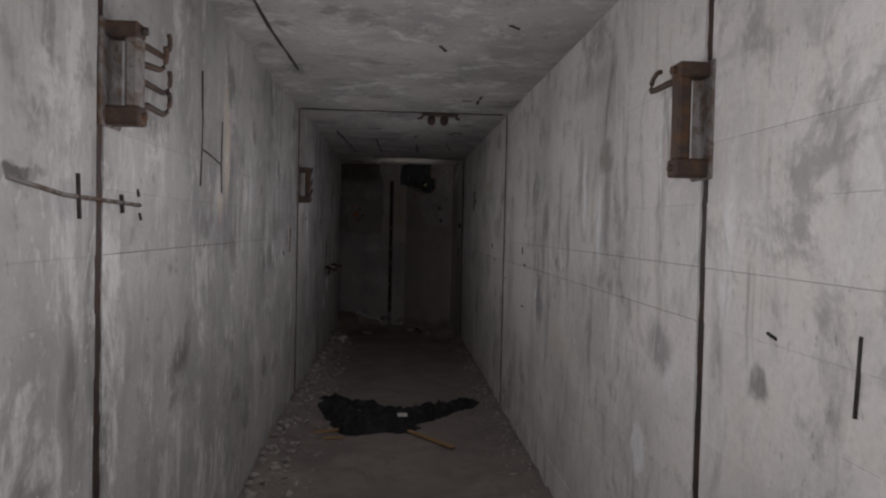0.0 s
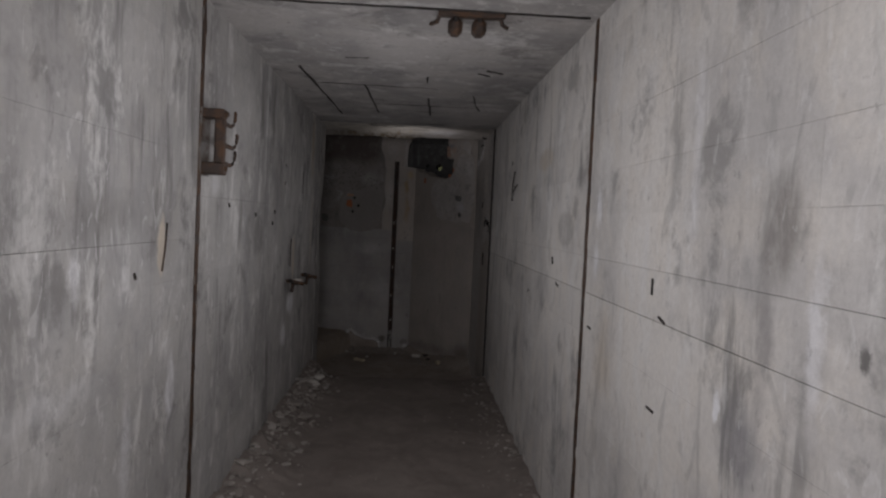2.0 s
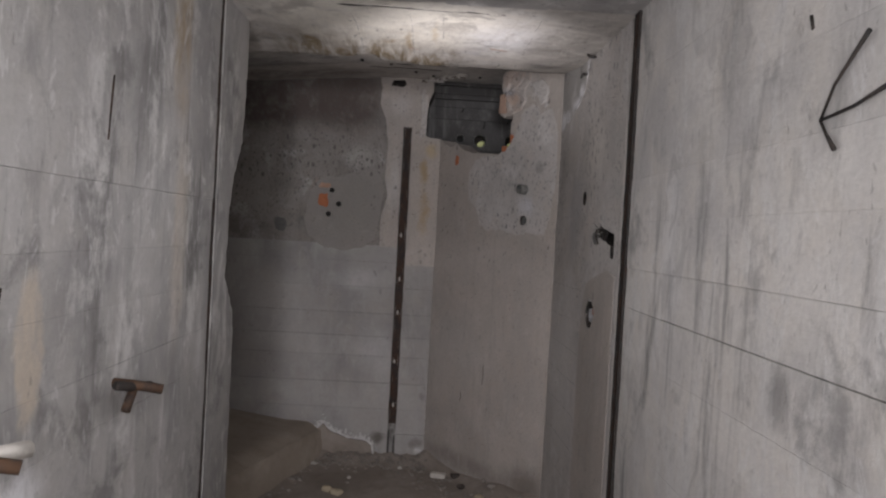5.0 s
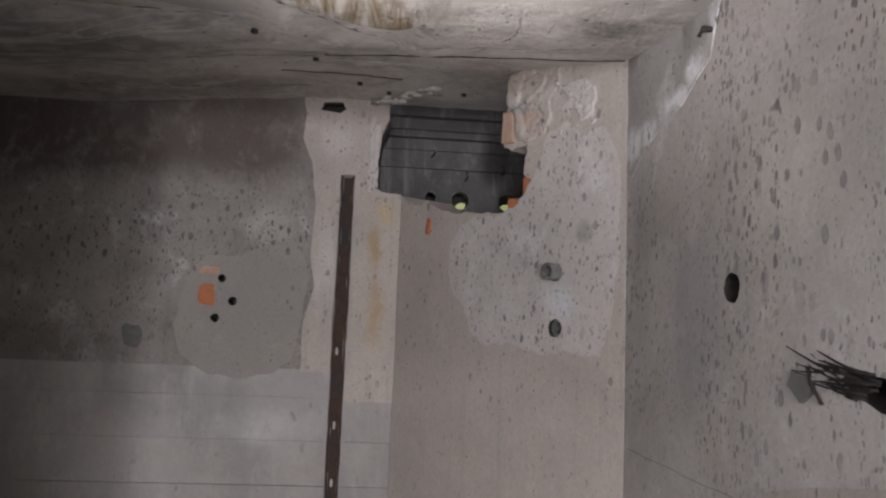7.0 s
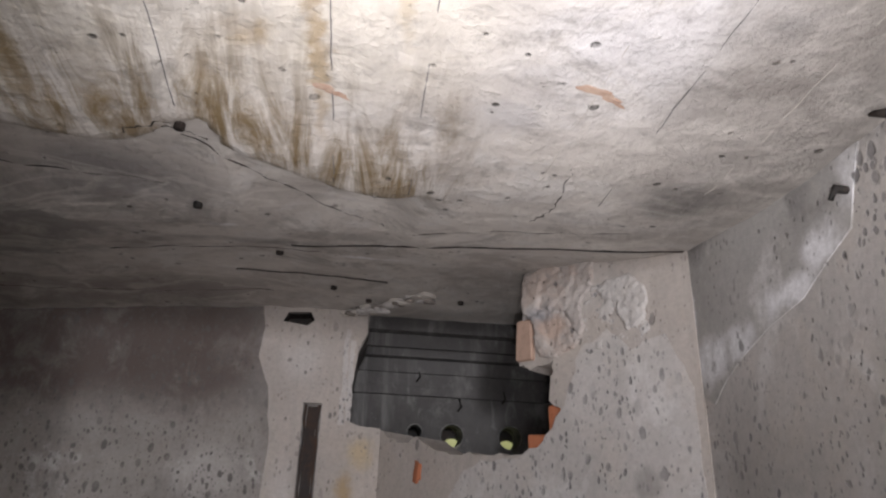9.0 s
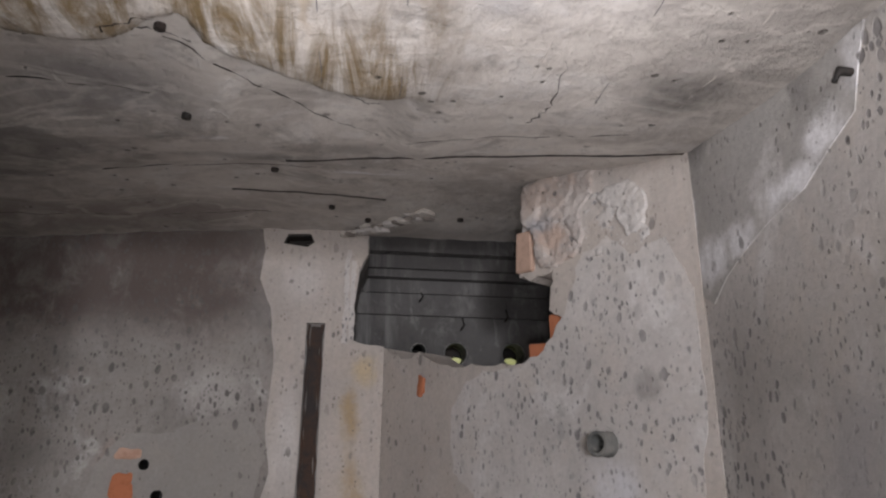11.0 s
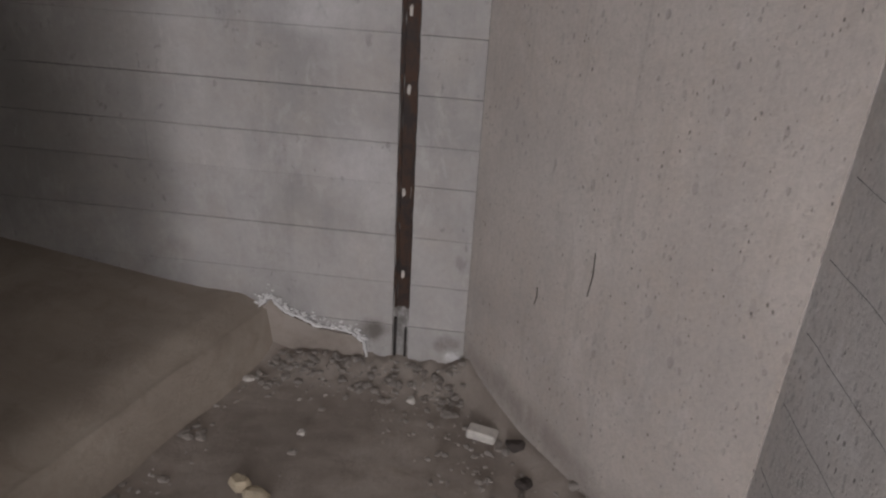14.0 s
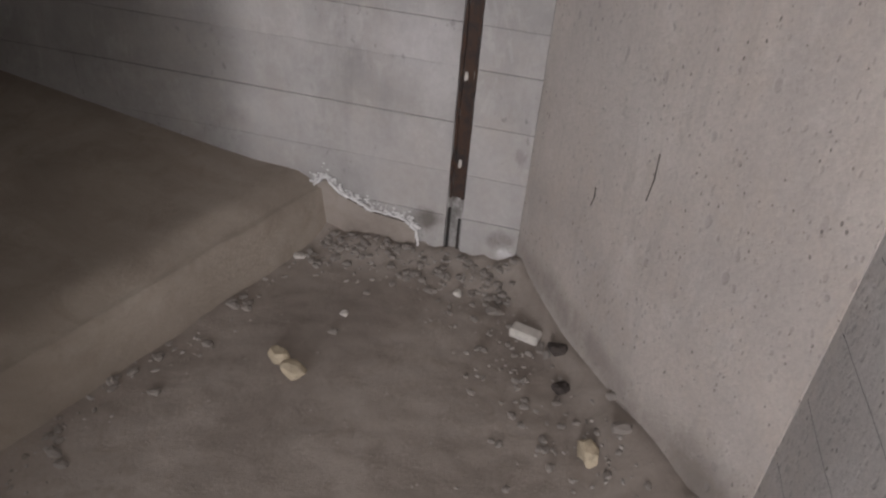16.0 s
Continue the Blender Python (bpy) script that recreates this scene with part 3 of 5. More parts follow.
PIPE_PALE = Nodes("pale_pipe")
PIPE_PALE = PIPE_PALE.done(PIPE_PALE.mix(PIPE_PALE.span(PIPE_PALE.noise(20), 0.4, 0.65), (0.55, 0.56, 0.58), (0.42, 0.42, 0.42)), 0.5, PIPE_PALE.noise(80), 0.3, 0.003)
SKY = bpy.data.materials.new("daylight_outside")
SKY.use_nodes = True
SKY.node_tree.nodes["Principled BSDF"].inputs["Base Color"].default_value = (0.2, 0.2, 0.1, 1)
SKY.node_tree.nodes["Principled BSDF"].inputs["Emission Color"].default_value = (0.80, 0.82, 0.36, 1)
SKY.node_tree.nodes["Principled BSDF"].inputs["Emission Strength"].default_value = 0.027


# ---- mesh helpers
def mesh_of(name, verts, faces, mat=None, smooth=False):
    me = bpy.data.meshes.new(name)
    me.from_pydata([tuple(v) for v in verts], [], faces)
    me.update()
    if smooth:
        me.polygons.foreach_set("use_smooth", [True] * len(me.polygons))
    if mat:
        me.materials.append(mat)
    return me


def part(name, bm, mat, parent=None, label="", smooth=False):
    bmesh.ops.recalc_face_normals(bm, faces=bm.faces)
    me = bpy.data.meshes.new(name)
    bm.to_mesh(me)
    bm.free()
    if smooth:
        me.polygons.foreach_set("use_smooth", [True] * len(me.polygons))
    me.materials.append(mat)
    ob = new(name, me)
    ob.parent = parent
    if label:
        tagged(ob, label)
    return ob


def box_bm(bm, x0, x1, y0, y1, z0, z1, bevel=0.0):
    got = bmesh.ops.create_cube(bm, size=1.0, matrix=Matrix.Translation(((x0 + x1) / 2, (y0 + y1) / 2, (z0 + z1) / 2)) @ Matrix.Diagonal((x1 - x0, y1 - y0, z1 - z0, 1)))
    if bevel:
        edges = list({e for v in got["verts"] for e in v.link_edges})
        bmesh.ops.bevel(bm, geom=edges, offset=bevel, segments=1, affect="EDGES")
    return bm


def box(name, x0, x1, y0, y1, z0, z1, mat, parent=None, label="", bevel=0.0):
    return part(name, box_bm(bmesh.new(), x0, x1, y0, y1, z0, z1, bevel), mat, parent, label)


def prism(name, pts, place, deep, mat, parent=None, label=""):
    """A slab whose outline pts (two coordinates each) is laid into the world by place(a, b, depth)."""
    k = len(pts)
    verts = [place(a, b, 0) for a, b in pts] + [place(a, b, deep) for a, b in pts]
    bm = bmesh.new()
    vs = [bm.verts.new(v) for v in verts]
    bm.faces.new(vs[:k])
    bm.faces.new(vs[:k - 1:-1])
    for i in range(k):
        bm.faces.new((vs[i], vs[(i + 1) % k], vs[k + (i + 1) % k], vs[k + i]))
    for f in bm.faces:
        f.normal_update()
    bmesh.ops.triangulate(bm, faces=[f for f in bm.faces if len(f.verts) > 4])
    return part(name, bm, mat, parent, label)


def carve(ob, cutters):
    """Cuts the cutters out of ob for good and removes them."""
    for c in cutters:
        m = ob.modifiers.new("cut", "BOOLEAN")
        # Cut faces take the cutter's black: shade inside the holes, put into colour.
        m.operation, m.solver, m.object, m.material_mode = "DIFFERENCE", "EXACT", c, "TRANSFER"
    bpy.context.view_layer.update()
    me = bpy.data.meshes.new_from_object(ob.evaluated_get(bpy.context.evaluated_depsgraph_get()))
    ob.modifiers.clear()
    ob.data = me
    for c in cutters:
        bpy.data.objects.remove(c, do_unlink=True)
    return ob


def rod_bm(bm, pts, radius, sides=8):
    """A round bar along pts, closed at both ends."""
    pts = [Vector(p) for p in pts]
    rings = []
    for i, p in enumerate(pts):
        way = (pts[min(i + 1, len(pts) - 1)] - pts[max(i - 1, 0)]).normalized()
        side = way.cross(Vector((0.13, 0.21, 0.97))).normalized()
        up = way.cross(side)
        r = radius[i] if isinstance(radius, (list, tuple)) else radius
        rings.append([bm.verts.new(p + r * (math.cos(a) * side + math.sin(a) * up)) for a in [2 * math.pi * k / sides for k in range(sides)]])
    for a, b in zip(rings, rings[1:]):
        for k in range(sides):
            bm.faces.new((a[k], a[(k + 1) % sides], b[(k + 1) % sides], b[k]))
    bm.faces.new(rings[0])
    bm.faces.new(rings[-1][::-1])
    return bm


def rod(name, pts, radius, mat, parent=None, label="", sides=8):
    return part(name, rod_bm(bmesh.new(), pts, radius, sides), mat, parent, label, True)


def tube(name, a, b, outer, inner, mat, parent=None, label="", sides=20):
    a, b = Vector(a), Vector(b)
    way = (b - a).normalized()
    side = way.cross(Vector((0.1, 0.2, 0.97))).normalized()
    up = way.cross(side)
    verts, faces = [], []
    for p, r in ((a, outer), (b, outer), (b, inner), (a, inner)):
        verts += [p + r * (math.cos(t) * side + math.sin(t) * up) for t in [2 * math.pi * k / sides for k in range(sides)]]
    for q in range(4):
        for k in range(sides):
            i, j = q * sides, ((q + 1) % 4) * sides
            faces.append((i + k, i + (k + 1) % sides, j + (k + 1) % sides, j + k))
    ob = new(name, mesh_of(name, verts, faces, mat))
    ob.parent = parent
    if label:
        tagged(ob, label)
    return ob


def sheet(name, xs, ys, height, mat, keep=None):
    """A ground or ceiling sheet over a grid, z = height(x, y)."""
    nx, ny = len(xs), len(ys)
    verts = [(x, y, height(x, y)) for y in ys for x in xs]
    faces = []
    for j in range(ny - 1):
        for i in range(nx - 1):
            if keep is None or keep((xs[i] + xs[i + 1]) / 2, (ys[j] + ys[j + 1]) / 2):
                q = j * nx + i
                faces.append((q, q + 1, q + 1 + nx, q + nx))
    return new(name, mesh_of(name, verts, faces, mat, True))


def ease(v, lo, hi):
    v = min(1.0, max(0.0, (v - lo) / (hi - lo)))
    return v * v * (3 - 2 * v)


def rough3(x, y, z, size):
    return noise.fractal((x / size, y / size, z / size), 0.8, 2.0, 4)


def lump_bm(bm, at, size, seed, squash=(1, 1, 1), turn=0.0, detail=2):
    got = bmesh.ops.create_icosphere(bm, subdivisions=detail, radius=1.0)
    r = random.Random(seed)
    m = Matrix.Translation(at) @ Matrix.Rotation(turn, 4, "Z") @ Matrix.Diagonal((*[size * s for s in squash], 1))
    off = r.uniform(0, 90)
    for v in got["verts"]:
        k = 1 + 0.42 * noise.noise(v.co * 1.3 + Vector((off, 0, 0))) + 0.14 * noise.noise(v.co * 4 + Vector((0, off, 0)))
        flat = Vector([math.copysign(abs(c) ** 0.75, c) for c in v.co])
        v.co = m @ (flat * k)
    return bm


def lump(name, at, size, seed, mat, squash=(1, 1, 1), turn=0.0, parent=None, label="", category="", detail=2):
    ob = part(name, lump_bm(bmesh.new(), at, size, seed, squash, turn, detail), mat, parent)
    return tagged(ob, label, category)


def structure(ob, label):
    return tagged(ob, label, kind="structure")


# ---- passage walls: a core with cast board courses standing on it
UNIT = mesh_of("board", [(x, y, z) for z in (-0.5, 0.5) for y in (-0.5, 0.5) for x in (-0.5, 0.5)],
               [(0, 2, 3, 1), (4, 5, 7, 6), (0, 1, 5, 4), (2, 6, 7, 3), (0, 4, 6, 2), (1, 3, 7, 5)], WALL)
UNIT_R = UNIT.copy()
UNIT_R.materials[0] = WALL_R
COURSES = (-0.3, -0.03, 0.13, 0.30, 0.47, 0.635, 0.80, 0.945, 1.115, 1.265, 1.44, 1.60, 1.80, 1.98, 2.14, 2.45)


def courses(wall, unit, place, spans, low=-0.3, high=2.45, rows=COURSES, seams=None, fine=0.0004):
    """Boards in courses along spans; place(a0, a1, z0, z1, proud) gives centre and scale of one."""
    for a0, a1 in spans:
        for z0, z1 in zip(rows, rows[1:]):
            if z1 < low or z0 > high:
                continue
            a, lift = a0, rng.uniform(-0.0015, 0.0015)
            while a < a1 - 0.01:
                b = min(a1, a + rng.uniform(1.1, 3.4))
                if a1 - b < 0.5:
                    b = a1
                gap = (seams or {}).get(z0, fine) * rng.choice((0.4, 0.7, 1.0, 1.3))
                ob = new("board", unit)
                ob.location, ob.scale = place(a, b - 0.0008, z0 + gap, z1, lift + rng.uniform(-0.001, 0.001))
                ob.parent = wall
                a = b


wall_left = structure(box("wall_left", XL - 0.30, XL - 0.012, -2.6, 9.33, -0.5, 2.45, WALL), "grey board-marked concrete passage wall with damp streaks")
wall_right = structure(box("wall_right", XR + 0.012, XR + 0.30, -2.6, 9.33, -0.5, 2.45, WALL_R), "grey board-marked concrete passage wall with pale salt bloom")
SPANS = [(-2.6, 1.735), (1.785, 5.48), (5.53, 9.26)]


def slot_fill(wall, x0, x1, y, name="rusted_strip", mat=STRIP, half=0.017, label="dark rusted steel strip in a wall slot"):
    """The rusted steel guide left in a slot of the wall, ragged along both edges."""
    k, r = 110, random.Random(int(y * 10) + int(x0 * 7))
    left, right = [], []
    for i in range(k + 1):
        z = -0.3 + (2.55) * i / k
        left.append((y - half + r.uniform(-0.003, 0.003) + 0.5 * half * noise.noise((z * 9, y, 1)), z))
        right.append((y + half + r.uniform(-0.003, 0.003) + 0.5 * half * noise.noise((z * 9, y, 5)), z))
    return prism(name, left + right[::-1], lambda a, b, d: (x0 + d, a, b), x1 - x0, mat, wall, label)


for gy in GROOVES:
    wide = gy == GROOVES[1]
    slot_fill(wall_left, XL - 0.012, XL - 0.003 if not wide else XL + 0.002, gy, half=0.017 if not wide else 0.021, mat=STRIP if not wide else RUST)
    if gy < 9:
        slot_fill(wall_right, XR + 0.012, XR + 0.003 if not wide else XR - 0.002, gy, half=0.017 if not wide else 0.024, mat=STRIP if not wide else RUST)
q = random.Random(23)
for i in range(34):
    wall, x = (wall_left, XL) if i % 2 else (wall_right, XR)
    z = q.uniform(0.0, 2.2)
    y = GROOVES[1] + q.choice((-1, 1)) * q.uniform(0.016, 0.030)
    lump("mortar_crumb", (x, y, z), q.uniform(0.008, 0.018), 80 + i, (GREYSTEEL, PALE, RUST)[i % 3], (0.22, 0.7, q.uniform(1.2, 2.6)), 0, wall, detail=1)
# the last guide on the right is a wide channel, placed to fit the camera's view; the unused slot beside it is covered
slot_fill(wall_right, XR + 0.012, XR - 0.0012, GROOVES[2], "mortar_fill", WALL_R, 0.024, "wall-coloured cover over the unused slot")
slot_fill(wall_right, XR + 0.012, XR - 0.008, 9.213, half=0.027)
for edge in (9.186, 9.240):
    slot_fill(wall_right, XR + 0.012, XR - 0.011, edge, "flange", BLACK, 0.005, "black edge of the steel channel")

# ragged end of the left wall, where the passage opens into the chamber
EDGE = [(9.66, -0.5), (9.67, 0.3), (9.665, 0.77), (9.645, 0.94), (9.57, 1.03), (9.485, 1.13), (9.50, 1.29), (9.51, 1.42), (9.55, 1.55), (9.60, 1.63), (9.655, 1.71), (9.69, 1.92), (9.68, 2.2), (9.69, 2.45)]
outline = [(9.31, -0.5)]
for (a, b), (c, d) in zip(EDGE, EDGE[1:]):
    for i in range(5):
        f = i / 5
        outline.append((a + (c - a) * f + rng.uniform(-0.012, 0.012), b + (d - b) * f))
outline += [EDGE[-1], (9.31, 2.45)]
prism("broken_jamb", outline, lambda a, b, d: (XL - d * (1 + 0.0), a, b), 0.30, WALL, wall_left, "ragged broken concrete wall end")

# right wall of the chamber, in render, with its holes
def right_x(y):
    return XR - 0.001 - 0.035 * (y - 9.31) / 1.29


right_render = prism("render_panel", [(9.31, -0.5), (10.60, -0.5), (10.60, 2.6), (9.31, 2.6)], lambda a, b, d: (right_x(a) + d, a, b), 0.30, ROUGH, wall_right, "pitted pale cement render with torn holes")


def wall_cutter(pts, deep=0.16):
    return prism("cutter", pts, lambda a, b, d: (XR - 0.05 + d, a, b), deep + 0.05, BLACK)


def disc_pts(cy, cz, r, k=18, wob=0.06, seed=1):
    q = random.Random(seed)
    return [(cy + r * (1 + q.uniform(-wob, wob)) * math.cos(2 * math.pi * i / k), cz + r * (1 + q.uniform(-wob, wob)) * math.sin(2 * math.pi * i / k)) for i in range(k)]


carve(right_render, [
    wall_cutter(disc_pts(9.932, 1.565, 0.034, seed=2), 0.2),
    wall_cutter([(9.385, 1.295), (9.41, 1.290), (9.437, 1.30), (9.436, 1.345), (9.48, 1.352), (9.53, 1.372), (9.575, 1.395), (9.54, 1.412), (9.46, 1.404), (9.39, 1.395)], 0.2),
    wall_cutter(disc_pts(9.71, 1.03, 0.062, 22, 0.16, 5), 0.09),
])
q = random.Random(3)
for i in range(26):
    z0, y0 = 1.365 + 0.045 * q.random(), 9.47 + 0.08 * q.random()
    reach, rise = q.uniform(0.05, 0.20), q.uniform(-0.005, 0.05)
    line = [(right_x(y0 + reach * k / 5) - 0.004 * math.sin(k * 0.7 + i), y0 + reach * k / 5, z0 + rise * (k / 5) ** 1.4 + q.uniform(-0.003, 0.003)) for k in range(6)]
    rod("fibre", line, [0.0035, 0.003, 0.0026, 0.002, 0.0015, 0.0008], BLACK, wall_right, "frayed black fibre", 5)
prism("shard", [(9.64, 1.395), (9.70, 1.40), (9.715, 1.375), (9.675, 1.345), (9.645, 1.365)], lambda a, b, d: (right_x(a) - 0.008 + d, a, b), 0.012, DAUB, wall_right, "grey mortar shard")
rod("fibre", [(right_x(9.64) - 0.006, 9.655, 1.41), (right_x(9.64) - 0.010, 9.64, 1.385), (right_x(9.62) - 0.006, 9.615, 1.35)], 0.0035, BLACK, wall_right, "frayed black fibre", 5)
mortar_patch = prism("render_panel", [(9.34, -0.5), (9.87, -0.5), (9.88, 0.86), (9.86, 1.0), (9.81, 1.16), (9.66, 1.20), (9.47, 1.24), (9.35, 1.22)], lambda a, b, d: (right_x(a) - 0.002 + d, a, b), 0.004, PLASTER, wall_right, "thin smooth mortar patch")
carve(mortar_patch, [wall_cutter(disc_pts(9.71, 1.03, 0.068, 22, 0.16, 6), 0.02)])
lump("brick", (XR + 0.012, 9.655, 1.04), 0.04, 3, BRICK, (0.5, 0.6, 1.2), 0, wall_right)
tube("pipe", (XR - 0.004, 9.735, 1.02), (XR + 0.2, 9.728, 1.03), 0.032, 0.02, PIPE_PALE, wall_right, "white pipe end set in the wall")

prism("render_panel", [(10.585, 2.6), (9.97, 2.6), (9.95, 2.3), (10.0, 2.2), (10.03, 2.12), (10.10, 2.09), (10.18, 2.05), (10.3, 2.03), (10.40, 2.0), (10.47, 1.97), (10.53, 1.93), (10.585, 1.96)],
      lambda a, b, d: (right_x(a) - 0.0024 + d, a, b), 0.003, DAMP, wall_right, "damp grey patch with white salt bloom")
for z in (0.16, 0.33, 0.50, 0.66, 0.81, 0.96, 1.12):
    line = [(right_x(9.9 + 0.034 * i) + 0.0005, 9.9 + 0.034 * i, z + rng.uniform(-0.002, 0.002)) for i in range(20)]
    rod("board_seam", line, 0.0010, DAUB, wall_right, "", 5)

# ---- end wall: board-marked below, patched render above, with a broken corner at the top
wall_end = structure(prism("wall_end", [(-4.2, -0.6), (0.095, -0.6), (0.095, 2.03), (0.03, 2.028), (-0.01, 2.04), (-0.013, 2.16), (0.0, 2.29), (0.03, 2.36), (0.035, 2.7), (-4.2, 2.7)],
                           lambda a, b, d: (a, END + 0.012 + d, b), 0.26, DARKWALL), "grey concrete end wall, boards below and patched render above")
END_ROWS = (-0.6, -0.28, -0.09, 0.085, 0.27, 0.46, 0.60, 0.765, 0.95, 1.13, 1.25)
UNIT_E = UNIT.copy()
UNIT_E.materials[0] = WALL_END
courses(wall_end, UNIT_E, lambda a, b, z0, z1, p: (((a + b) / 2, END + 0.011 - p, (z0 + z1) / 2), (b - a, 0.022, z1 - z0)), [(-4.2, -0.172), (-0.112, 0.095)], rows=END_ROWS, fine=0.0022)


def on_end(a, b, d):
    return (a, END + d, b)


def wavy(pts, size, seed, steps=4):
    """The closed outline pts with small uneven steps between its corners."""
    r, out = random.Random(seed), []
    for (a, b), (c, d) in zip(pts, pts[1:] + pts[:1]):
        for k in range(steps):
            out.append((a + (c - a) * k / steps + (r.uniform(-size, size) if k else 0), b + (d - b) * k / steps + (r.uniform(-size, size) if k else 0)))
    return out


upper = prism("render_panel", [(-4.2, 1.25), (-0.28, 1.25), (-0.30, 1.45), (-0.262, 1.6), (-0.258, 2.03), (-0.3, 2.7), (-4.2, 2.7)],
              lambda a, b, d: on_end(a, b, d - 0.001), 0.014, SPECKLED, wall_end, "speckled grey cement render")
patch = prism("render_panel", wavy([(-0.84, 1.42), (-0.80, 1.29), (-0.70, 1.225), (-0.57, 1.20), (-0.43, 1.225), (-0.34, 1.29), (-0.318, 1.40), (-0.30, 1.55), (-0.275, 1.68), (-0.36, 1.80), (-0.50, 1.76), (-0.60, 1.72), (-0.72, 1.72), (-0.80, 1.62)], 0.006, 4), lambda a, b, d: on_end(a, b, d - 0.004), 0.012, SMOOTH, wall_end, "smooth grey trowelled patch")
pale_top = prism("render_panel", wavy([(-0.30, 1.24), (-0.174, 1.24), (-0.174, 2.10), (-0.110, 2.10), (-0.110, 1.12), (0.095, 1.12), (0.095, 2.022), (0.03, 2.03), (-0.012, 2.042), (-0.016, 2.16), (-0.003, 2.29), (0.027, 2.36), (0.029, 2.55), (-0.37, 2.55), (-0.335, 2.36), (-0.345, 2.25), (-0.30, 2.15), (-0.275, 1.95), (-0.285, 1.75), (-0.262, 1.6), (-0.30, 1.45)], 0.0025, 5), lambda a, b, d: on_end(a, b, d - 0.006), 0.012, PLASTER, wall_end, "pale render around the steel channel")
for panel in (upper, patch, wall_end):
    carve(panel, [prism("cutter", disc_pts(x, z, r, 16, 0.08, s), lambda a, b, d: on_end(a, b, d - 0.05), 0.16, BLACK) for x, z, r, s in ((-0.601, 1.527, 0.019, 1), (-0.67, 1.453, 0.018, 2), (-0.652, 1.622, 0.017, 3))])
for panel in (pale_top, wall_end):
    carve(panel, [prism("cutter", [(-0.275, 2.385), (-0.19, 2.375), (-0.165, 2.395), (-0.18, 2.425), (-0.26, 2.42)], lambda a, b, d: on_end(a, b, d - 0.05), 0.12, BLACK)])
# plaster edges left standing beside the opening, and mortar crumbs along its top
for x0, x1, lo, hi, proud, seed in ((-0.050, -0.034, 2.03, 2.37, 0.012, 4), (-0.030, -0.012, 2.045, 2.33, 0.010, 6)):
    q = random.Random(seed)
    side_a = [(x0 + q.uniform(-0.004, 0.004), lo + (hi - lo) * i / 16) for i in range(17)]
    side_b = [(x1 + q.uniform(-0.005, 0.004), lo + (hi - lo) * i / 16) for i in range(17)]
    prism("plaster_edge", side_a + side_b[::-1], lambda a, b, d: on_end(a, b, d - proud), 0.012, ROUGH, wall_end, "ragged plaster edge")
q = random.Random(12)
for i in range(26):
    f = i / 25
    at = (-0.05 + 0.27 * f, END - 0.02 - 0.22 * f + q.uniform(-0.012, 0.012), 2.425 + 0.006 * f + q.uniform(-0.018, 0.012))
    lump("mortar_crumb", at, q.uniform(0.010, 0.024), 40 + i, (PALE, RUBBLE, ROUGH)[i % 3], (1.5, 0.9, 0.5), q.uniform(-0.6, 0.4), wall_end)
lump("grey_patch", (-1.006, END - 0.002, 1.368), 0.042, 4, DAUB, (1, 0.12, 1.1), 0, wall_end)
lump("brick", (-0.715, END + 0.0, 1.55), 0.05, 5, BRICK, (0.95, 0.14, 1.0), 0, wall_end, detail=3)
lump("brick", (-0.70, END + 0.0, 1.655), 0.04, 6, SMEAR, (1.1, 0.14, 0.6), 0, wall_end, detail=3)
lump("brick", (-0.735, END + 0.001, 1.49), 0.03, 8, SMEAR, (0.6, 0.1, 0.8), 0, wall_end, detail=3)

# ---- steel channel let into the end wall
channel = tagged(new("steel_channel"), "dark rusted steel channel let upright into the end wall", "channel")
channel.location = (-0.142, END, 0)


def edge_strip(name, x0, x1, z0, z1, y0, y1, mat, seed):
    r = random.Random(seed)
    k = 46
    a = [(x0 + r.uniform(-0.003, 0.003), z0 + (z1 - z0) * i / k) for i in range(k + 1)]
    b = [(x1 + r.uniform(-0.003, 0.003), z0 + (z1 - z0) * i / k) for i in range(k + 1)]
    return prism(name, a + b[::-1], lambda p, q, d: (p, y0 - END + d, q), y1 - y0, mat, channel)


edge_strip("web", -0.018, 0.018, -0.012, 2.09, END + 0.008, END + 0.012, STRIP, 1)
edge_strip("flange", -0.0275, -0.018, -0.012, 2.095, END - 0.003, END + 0.012, STRIP, 2)
edge_strip("flange", 0.018, 0.0275, -0.012, 2.095, END - 0.003, END + 0.012, STRIP, 3)
box("flange", -0.025, -0.016, 0.001, 0.012, -0.25, -0.06, BLACK, channel)
box("flange", 0.014, 0.022, 0.001, 0.012, -0.25, -0.10, BLACK, channel)
box("mortar_fill", -0.029, 0.029, 0.0125, 0.02, -0.3, 2.05, PALE, channel, "pale mortar behind the channel")
for hz in (0.12, 0.43, 0.78, 1.02, 1.33):
    lump("mortar_daub", (-0.002 + rng.uniform(-0.006, 0.006), 0.008, hz), 0.02, int(hz * 50), PALE, (0.3, 0.16, 0.8), 0, channel)

# ---- slanted wall of filled-in masonry across the corner
def on_slant(a, b, d):
    p = J0 + SU * a - SN * d
    return (p.x, p.y, b)


HOLE = [(0.675, 2.26), (0.652, 2.232), (0.66, 2.13), (0.70, 2.112), (0.783, 2.122), (0.775, 2.06), (0.768, 2.012), (0.812, 1.983), (0.77, 1.94), (0.72, 1.886), (0.60, 1.884), (0.50, 1.897), (0.39, 1.905), (0.30, 1.93), (0.20, 1.978), (0.14, 1.958), (0.06, 1.985), (0.0, 2.02)]
ragged = []
